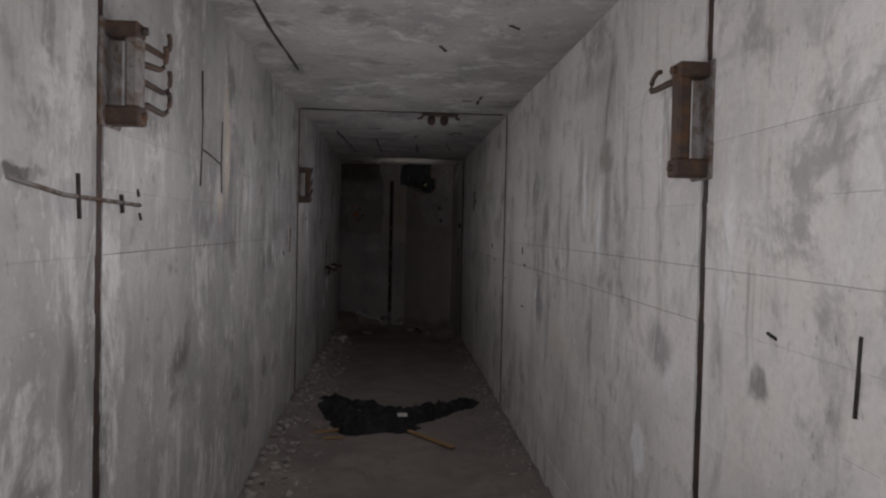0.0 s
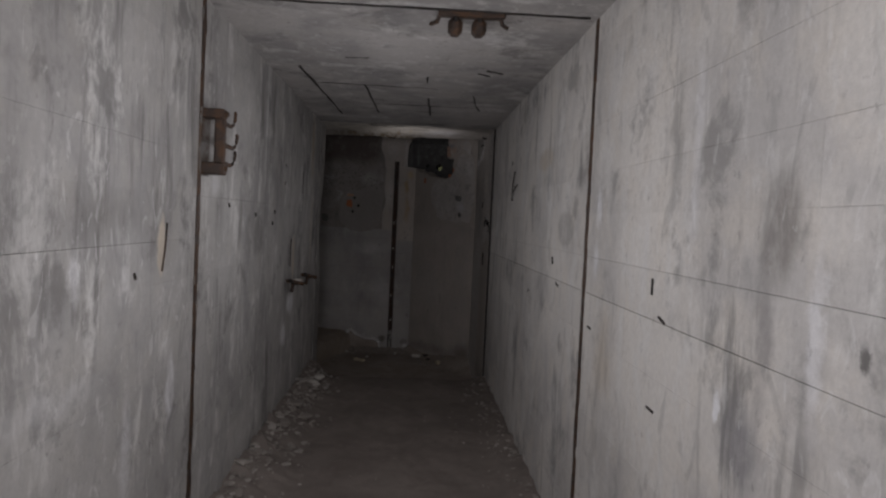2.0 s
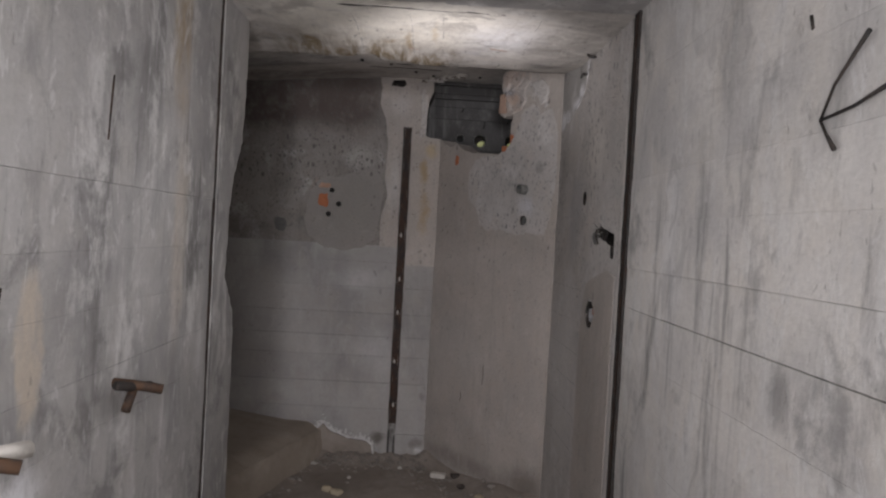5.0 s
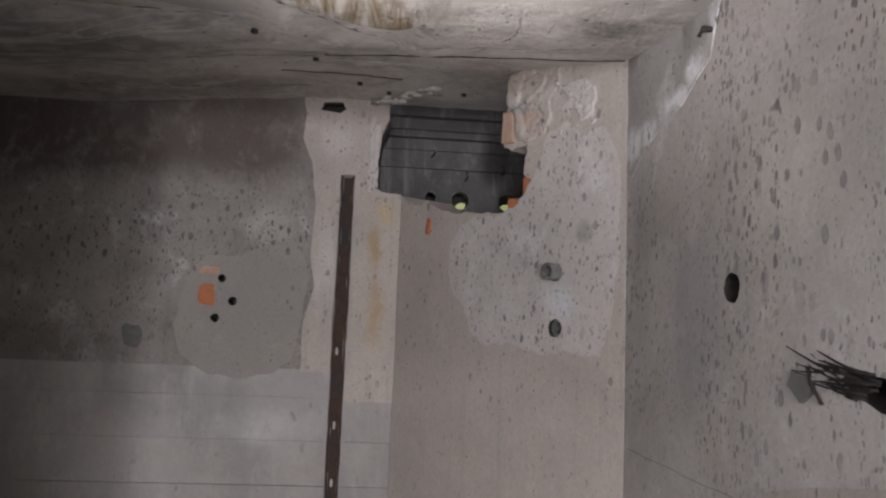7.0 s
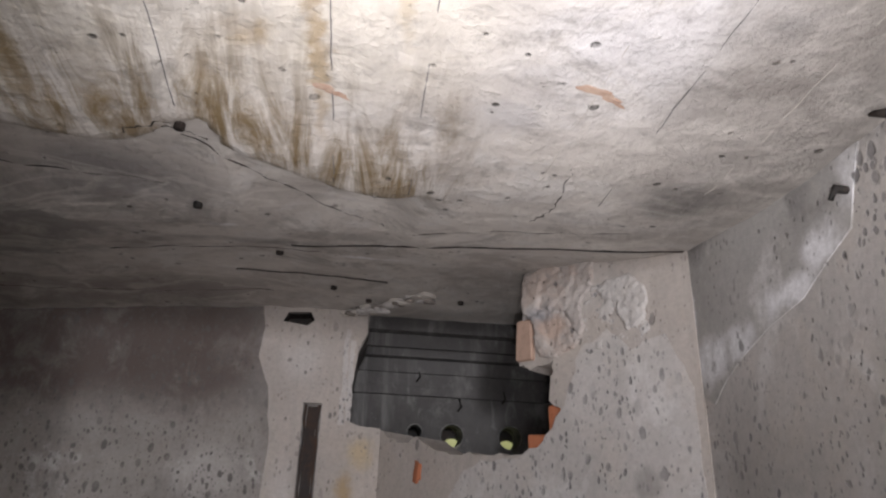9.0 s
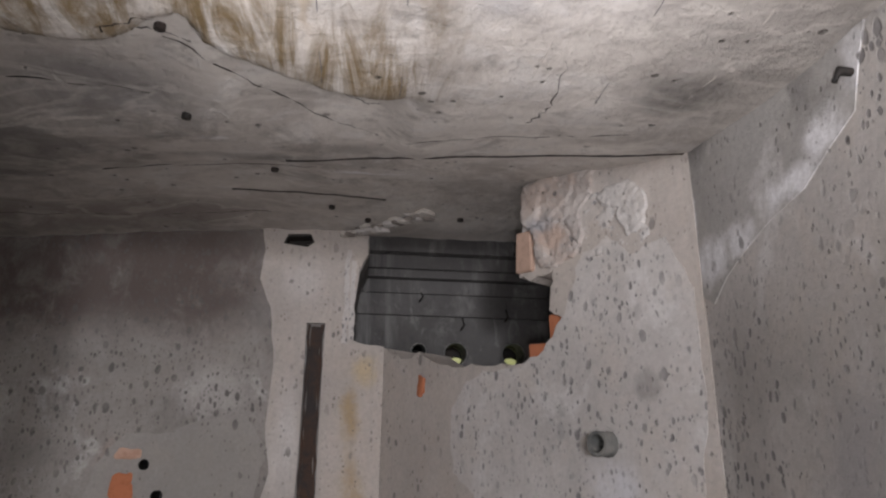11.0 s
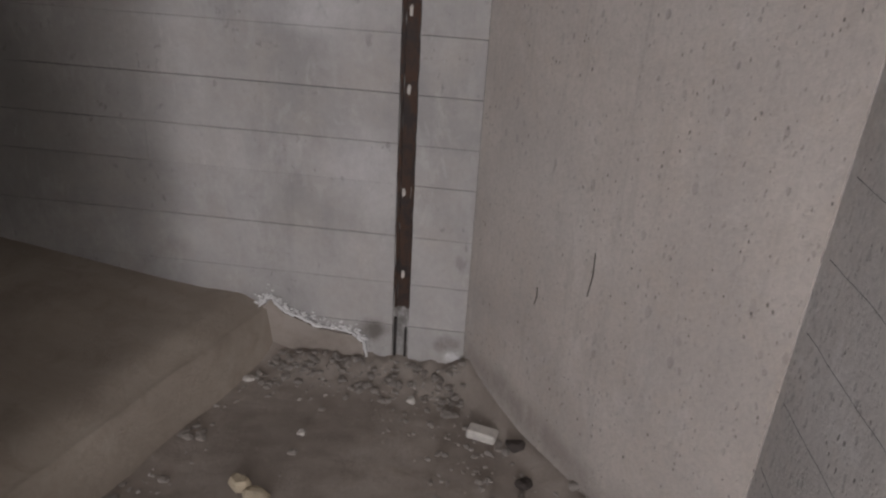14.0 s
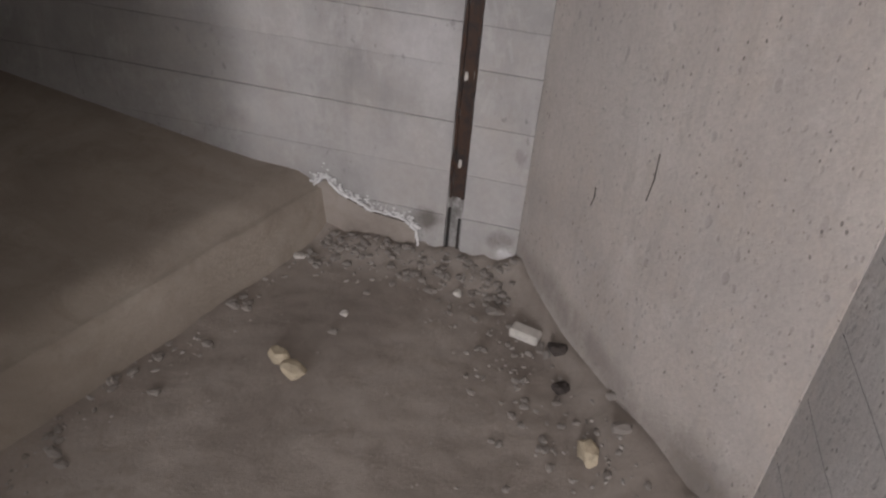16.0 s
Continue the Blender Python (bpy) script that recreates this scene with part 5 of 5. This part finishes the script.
def lock_bracket(side, y, z0, z1, hooks, label, face_mat):
    """A box-shaped rusted bracket that stands out from the wall by a slot; side is +1 for the left wall."""
    x = XL if side > 0 else XR
    thing = tagged(new("lock_bracket"), label, "bracket", "rusted brackets along the passage")
    thing.location = (x, y, (z0 + z1) / 2)
    h = (z1 - z0) / 2
    at = lambda a, b: (min(side * a, side * b), max(side * a, side * b))
    bm = bmesh.new()
    box_bm(bm, *at(-0.01, 0.09), -0.03, 0.035, h - 0.04, h, 0.006)
    part("lug", bm, RUST, thing)
    bm = bmesh.new()
    box_bm(bm, *at(-0.01, 0.095), -0.03, 0.035, -h, -h + 0.05, 0.006)
    part("lug", bm, RUST, thing)
    bm = bmesh.new()
    box_bm(bm, *at(0.052, 0.09), -0.026, 0.03, -h + 0.045, h - 0.035, 0.008)
    part("bar", bm, face_mat, thing)
    bm = bmesh.new()
    box_bm(bm, *at(-0.008, 0.006), -0.05, 0.09, -h - 0.005, h + 0.005, 0.004)
    part("back_plate", bm, GREYSTEEL, thing, "grey scaled steel plate")
    for zz in (h - 0.02, -h + 0.025):
        rod("bolt", [(side * 0.085, 0.003, zz), (side * 0.103, 0.003, zz)], 0.011, RUST, thing, "", 6)
    for dz, reach, lift, out in hooks:
        rod("hook", hook_line(side * 0.06, 0.02, dz, reach, lift, side * out), [0.011, 0.010, 0.009] + [0.0075] * 6, RUST, thing)
    return thing


lock_bracket(1, 1.80, 1.61, 1.88, ((0.09, 0.26, 0.03, 0.02), (0.0, 0.34, 0.0, 0.0), (-0.08, 0.30, 0.06, 0.01), (0.05, 0.18, -0.02, 0.03)), "rusted steel lock bracket with bent hooks on the concrete wall", GREYSTEEL)
lock_bracket(1, 5.535, 1.53, 1.80, ((0.085, 0.26, 0.02, 0.0), (0.0, 0.36, 0.0, -0.01), (-0.085, 0.28, 0.02, 0.0)), "brown rusted bracket with three bent hooks beside a wall slot", RUST)
lock_bracket(-1, 1.76, 1.51, 1.82, ((0.12, 0.30, 0.01, 0.01),), "tall rusted steel box bracket with one hook on the wall", RUST)

# ceiling bracket by the cross joint
bracket = tagged(new("ceiling_bracket"), "small rusted bracket with two hanging tabs under the ceiling", "bracket")
bracket.location = (0.27, 5.6, CEIL)
part("base_plate", box_bm(bmesh.new(), -0.13, 0.15, -0.10, -0.05, -0.022, 0.01, 0.006), RUST, bracket)
for x in (-0.055, 0.045):
    part("tab", box_bm(bmesh.new(), x - 0.03, x + 0.03, -0.07, 0.02, -0.085, -0.015, 0.018), RUST, bracket)
    rod("bolt", [(x, -0.06, -0.02), (x, -0.085, -0.03)], 0.012, BLACK, bracket, "", 6)
for x in (-0.12, 0.13):
    rod("hook", [(x, -0.07, -0.01), (x * 1.1, -0.04, -0.035), (x * 1.3, 0.02, -0.03)], 0.009, RUST, bracket)

# ---- cut bars sticking out of the left wall
def bar_stub(y, z, pale, label):
    thing = tagged(new("bar_stub"), label, "rebar", "cut bars in the wall")
    thing.location = (XL, y, z)
    rod("bar", [(-0.02, -0.02, 0.02), (0.05, 0.0, 0.012), (0.12, 0.03, -0.004)], 0.014, RUST, thing)
    rod("bar", [(0.045, -0.10, 0.03), (0.05, 0.0, 0.005), (0.055, 0.11, -0.012)], 0.013, BLACK, thing)
    rod("bar", [(0.05, 0.0, 0.0), (0.045, -0.035, -0.055)], 0.013, RUST, thing)
    if pale:
        rod("wrapped_end", [(0.06, 0.03, 0.012), (0.09, 0.11, 0.006)], 0.018, PALE, thing, "pale cloth-wrapped bar end")


bar_stub(7.713, 0.89, True, "crossed rusted bar stubs with a pale wrapped end")
bar_stub(8.43, 0.88, False, "crossed rusted bar stubs sticking out of the wall")


def wire_on(x, pts, name, label, mat=BLACK, r=0.006, group=""):
    return tagged(rod(name, [(x + (0.001 if x < 0 else -0.001), a, b) for a, b in pts], r * 0.75, mat, None, "", 6), label, "wire", group)


wire = tagged(new("bent_wire"), "three-armed bent black wire on the concrete wall", "wire")
wire.location = (XR, 7.84, 1.622)
for pts in ([(0, 0), (-0.05, 0.06), (-0.16, 0.135)], [(0, 0), (-0.12, 0.008), (-0.29, 0.04)], [(0, 0), (-0.03, -0.03), (-0.07, -0.065)]):
    rod("arm", [(-0.006 - 0.004 * i, a, b) for i, (a, b) in enumerate(pts)], [0.003, 0.0033, 0.005], BLACK, wire)
for pts in ([(2.73, 1.95), (2.74, 1.75), (2.72, 1.5)], [(2.75, 1.645), (2.9, 1.63), (3.04, 1.61)], [(3.06, 1.80), (3.05, 1.62), (3.06, 1.49)], [(5.13, 1.33), (5.115, 1.24), (5.09, 1.16)], [(7.86, 1.2), (7.84, 1.1), (7.84, 1.0)], [(8.33, 1.72), (8.31, 1.55)]):
    wire_on(XL, pts, "wall_wire", "thin rusted wire stuck to the concrete wall", STRIP, 0.005, "wires on the wall")
# The long stub at y 1.06 stands in for a rust-coloured groove.
for y, z, dy, dz in ((4.64, 1.19, 0.0, 0.05), (6.03, 1.09, 0.06, 0.012), (6.2, 1.19, 0.02, 0.035), (5.35, 0.98, 0.05, 0.004), (4.57, 0.85, 0.06, 0.002), (4.52, 1.12, 0.05, 0.012), (7.9, 1.82, 0.01, 0.03), (1.35, 1.13, 0.04, 0.008), (1.06, 1.18, 0.01, -0.15), (6.9, 0.99, 0.03, -0.012)):
    wire_on(XR, [(y, z), (y + dy, z + dz)], "wire_stub", "short cut wire end in the concrete wall", BLACK, 0.006, "wire ends in the wall")
for y, z in ((2.03, 1.45), (2.05, 1.38), (7.17, 1.40), (7.10, 1.33), (7.5, 1.60), (4.83, 1.17), (7.52, 1.72), (6.0, 1.42), (6.6, 1.38)):
    wire_on(XL, [(y, z), (y + 0.012, z - 0.018)], "wire_stub", "short cut wire end in the concrete wall", BLACK, 0.007, "wire ends in the wall")
# Rods laid on the left wall in place of its smeared hatch marks.
tagged(rod("painted_bar", [(XL + 0.002, 1.30, 1.44), (XL + 0.002, 1.55, 1.415), (XL + 0.002, 2.05, 1.405)], 0.006, GREYSTEEL, None, "", 6), "thin grey rod standing in for a smeared mark", "bar")
for y, z0, z1 in ((1.62, 1.47, 1.36), (1.9, 1.43, 1.38)):
    tagged(rod("painted_bar", [(XL + 0.003, y, z0), (XL + 0.003, y + 0.01, z1)], 0.006, BLACK, None, "", 6), "short dark rod standing in for a smeared cross stroke", "bar")

# ---- things on the passage floor
def fabric():
    """A crumpled black garment, thin at its outline and heaped in the middle."""
    arms = (((-0.47, 5.45), (-0.28, 4.92), 0.15), ((-0.30, 4.98), (0.0, 4.98), 0.15), ((0.0, 5.12), (0.28, 5.42), 0.13), ((0.28, 5.42), (0.55, 5.72), 0.10), ((-0.52, 5.65), (-0.2, 5.55), 0.10), ((-0.2, 5.3), (0.05, 5.2), 0.15))

    def thick(x, y):
        best = -1
        for (ax, ay), (bx, by), r in arms:
            t = max(0, min(1, ((x - ax) * (bx - ax) + (y - ay) * (by - ay)) / ((bx - ax) ** 2 + (by - ay) ** 2)))
            best = max(best, r - math.hypot(x - ax - t * (bx - ax), y - ay - t * (by - ay)))
        return best + 0.035 * rough3(x, y, 3, 0.12)
    xs, ys = spread(-0.78, 0.75, 120), spread(4.6, 6.0, 110)
    def lift(x, y):
        k = thick(x, y)
        return floor_height(x, y) - 0.004 + (min(0.085, 0.75 * k) * (1 + 0.5 * rough3(x, y, 5, 0.09)) if k > 0 else 0.0)

    ob = sheet("black_jacket", xs, ys, lift, CLOTH, lambda x, y: thick(x, y) > -0.008 and x < 0.17 and (x > -0.4 or y < 5.4))
    for name, rule in (("sleeve", lambda x, y: x > 0.155), ("collar", lambda x, y: x < -0.385 and y > 5.38)):
        piece = sheet(name, xs, ys, lambda x, y: lift(x, y) + 0.003, CLOTH, lambda x, y: thick(x, y) > -0.008 and rule(x, y))
        piece.parent = ob
    tag = part("tag", box_bm(bmesh.new(), -0.035, 0.035, -0.02, 0.02, -0.004, 0.004, 0.001), PALE, ob, "pale paper tag")
    tag.matrix_basis = pose(0.03, 5.02, lift(0.03, 5.02) + 0.012, 20, 0, 6)
    return tagged(ob, "crumpled black cloth jacket lying on the dusty floor", "jacket")


fabric()
for (x0, y0), (x1, y1), w in (((-0.64, 4.80), (-0.38, 4.93), 0.028), ((0.0, 4.98), (0.36, 4.50), 0.035), ((-0.5, 4.70), (-0.36, 4.72), 0.02)):
    bm = box_bm(bmesh.new(), -0.5 * math.hypot(x1 - x0, y1 - y0), 0.5 * math.hypot(x1 - x0, y1 - y0), -w / 2, w / 2, 0, 0.016, 0.003)
    stick = tagged(part("wooden_slat", bm, WOOD), "thin yellowish wooden slat on the dusty floor", "wood", "wooden slats on the floor")
    stick.matrix_basis = pose((x0 + x1) / 2, (y0 + y1) / 2, floor_height((x0 + x1) / 2, (y0 + y1) / 2) + 0.003, 0, 0, math.degrees(math.atan2(y1 - y0, x1 - x0)))

# ---- rubble
ICO = bmesh.new()
bmesh.ops.create_icosphere(ICO, subdivisions=1, radius=1.0)
ICO_V = np.array([v.co[:] for v in ICO.verts])
ICO_F = [tuple(v.index for v in f.verts) for f in ICO.faces]
ICO.free()


def rubble(name, spots, label, mat=RUBBLE):
    """Loose chips, each an island of its own; spots are (x, y, z, size)."""
    g = np.random.default_rng(len(spots) + 5)
    verts, faces = [], []
    for x, y, z, s in spots:
        q = ICO_V * (1 + g.uniform(-0.3, 0.3, (len(ICO_V), 1))) * (s * g.uniform(0.6, 1.5), s * g.uniform(0.5, 1.1), s * g.uniform(0.25, 0.7))
        a = g.uniform(0, 6.28)
        c, d = math.cos(a), math.sin(a)
        k = len(verts)
        verts += [(x + p[0] * c - p[1] * d, y + p[0] * d + p[1] * c, z + p[2]) for p in q]
        faces += [tuple(i + k for i in f) for f in ICO_F]
    ob = new(name, mesh_of(name, verts, faces, mat))
    return tagged(ob, label, "rubble", kind="stuff")


g = random.Random(31)
spots = []
for _ in range(900):
    y = g.uniform(2.4, 9.1)
    x = XL + 0.02 + abs(g.gauss(0, 0.14))
    spots.append((x, y, floor_height(x, y) + 0.003, g.choice((0.006, 0.008, 0.012, 0.018, 0.028 if x < -0.55 else 0.01))))
for _ in range(420):
    y = g.uniform(1.5, 9.1)
    x = XR - 0.02 - abs(g.gauss(0, 0.09))
    spots.append((x, y, floor_height(x, y) + 0.002, g.choice((0.005, 0.007, 0.01, 0.016))))
for _ in range(260):
    x, y = g.uniform(XL + 0.1, XR - 0.1), g.uniform(1.0, 9.1)
    spots.append((x, y, floor_height(x, y) + 0.001, g.choice((0.003, 0.004, 0.006))))
rubble("rubble_passage", spots, "loose concrete chips and dust along the passage walls")
spots = []
for _ in range(380):
    x, y = g.uniform(-0.62, 0.1), END - 0.03 - abs(g.gauss(0, 0.10))
    spots.append((x, y, low_height(x, y) + 0.001, g.choice((0.004, 0.006, 0.009, 0.013))))
for _ in range(260):
    p = J0 + SU * g.uniform(0, 1.2) + SN * (0.05 + abs(g.gauss(0, 0.16)))
    spots.append((p.x, p.y, low_height(p.x, p.y) + 0.001, g.choice((0.003, 0.005, 0.008, 0.012))))
for _ in range(130):
    y = g.uniform(9.8, 11.5)
    x = ledge_x(y) + 0.03 + abs(g.gauss(0, 0.07))
    spots.append((x, y, low_height(x, y) + 0.001, g.choice((0.004, 0.006, 0.01, 0.015))))
for _ in range(300):
    x, y = g.uniform(-0.9, 0.6), g.uniform(9.4, 11.4)
    spots.append((x, y, low_height(x, y), g.choice((0.002, 0.003, 0.004))))
PEBBLES = []
for k in range(5):
    bm = lump_bm(bmesh.new(), (0, 0, 0), 1.0, 60 + k, (1.2, 0.85, 0.55), 0, 1)
    me = bpy.data.meshes.new("pebble")
    bm.to_mesh(me)
    bm.free()
    me.materials.append(RUBBLE)
    PEBBLES.append(me)
for x, y, z, s in [q for q in spots if q[3] >= 0.012]:
    ob = tagged(new("pebble", g.choice(PEBBLES)), "grey concrete pebble on the dusty floor", "stone", "pebbles on the chamber floor")
    ob.matrix_basis = pose(x, y, z + 0.003, g.uniform(-15, 15), g.uniform(-15, 15), g.uniform(0, 360)) @ Matrix.Scale(s * g.uniform(0.8, 1.25), 4)
spots = [q for q in spots if q[3] < 0.012]
rubble("rubble_chamber", spots, "small stones and grit on the chamber floor")


def stone(name, x, y, size, seed, mat, squash, turn, label, category="stone"):
    return lump(name, (x, y, low_height(x, y) + size * squash[2] * 0.6), size, seed, mat, squash, turn, None, label, category)


stone("foam_lump", -0.50, 10.90, 0.034, 1, YELLOW, (1.1, 0.8, 0.55), -0.5, "yellowish foam lump on the dusty floor", "foam")
stone("foam_lump", -0.43, 10.86, 0.038, 2, YELLOW, (1.2, 0.8, 0.5), -0.4, "larger yellowish foam lump on the dusty floor", "foam")
stone("dark_stone", 0.308, 11.187, 0.026, 3, DARKSTONE, (1.2, 0.8, 0.7), 0.2, "dark brown stone on the dusty floor")
stone("dark_stone", 0.341, 11.044, 0.024, 4, DARKSTONE, (1.1, 0.9, 0.8), 0.8, "small dark brown stone on the dusty floor")
stone("yellow_stone", 0.442, 10.818, 0.034, 5, YELLOW, (0.8, 1.2, 0.7), 0.3, "yellowish stone by the slanted wall")
stone("pale_stone", 0.515, 10.869, 0.024, 6, RUBBLE, (1.2, 0.8, 0.6), 0.1, "pale stone by the slanted wall")
stone("pale_stone", 0.482, 10.998, 0.018, 7, RUBBLE, (1.1, 0.9, 0.8), 0.1, "small pale stone by the slanted wall")
stone("pale_stone", 0.077, 11.338, 0.022, 8, RUBBLE, (1.4, 0.8, 0.5), 0.1, "grey stone near the end wall")
stone("pale_stone", -0.064, 11.39, 0.016, 9, PALE, (1, 1, 0.7), 0.1, "pale pebble near the end wall")
stone("pale_stone", -0.388, 11.159, 0.013, 10, PALE, (1, 1, 0.7), 0.1, "pale pebble on the dusty floor")
stone("pale_stone", -0.655, 11.399, 0.016, 11, PALE, (1.4, 0.9, 0.6), 0.1, "pale pebble below the ledge")
tile = tagged(part("brick_piece", box_bm(bmesh.new(), -0.05, 0.05, -0.026, 0.026, 0, 0.035, 0.006), PALE), "pale broken brick piece by the slanted wall", "brick")
tile.matrix_basis = pose(0.197, 11.254, low_height(0.197, 11.254) - 0.004, 0, 0, -14)
for x, y, s, sd in ((-0.70, 8.45, 0.07, 1), (-0.66, 8.2, 0.05, 2), (-0.72, 7.75, 0.06, 3), (-0.62, 7.55, 0.045, 4), (-0.7, 7.2, 0.05, 5), (-0.74, 6.6, 0.04, 6), (-0.68, 8.75, 0.055, 7), (-0.72, 6.0, 0.04, 8)):
    lump("concrete_chunk", (x, y, floor_height(x, y) + s * 0.2), s, sd, PALE if sd in (1, 7) else RUBBLE, (1.2, 0.9, 0.4), sd, None, "broken concrete chunk in the debris by the wall", "rubble")

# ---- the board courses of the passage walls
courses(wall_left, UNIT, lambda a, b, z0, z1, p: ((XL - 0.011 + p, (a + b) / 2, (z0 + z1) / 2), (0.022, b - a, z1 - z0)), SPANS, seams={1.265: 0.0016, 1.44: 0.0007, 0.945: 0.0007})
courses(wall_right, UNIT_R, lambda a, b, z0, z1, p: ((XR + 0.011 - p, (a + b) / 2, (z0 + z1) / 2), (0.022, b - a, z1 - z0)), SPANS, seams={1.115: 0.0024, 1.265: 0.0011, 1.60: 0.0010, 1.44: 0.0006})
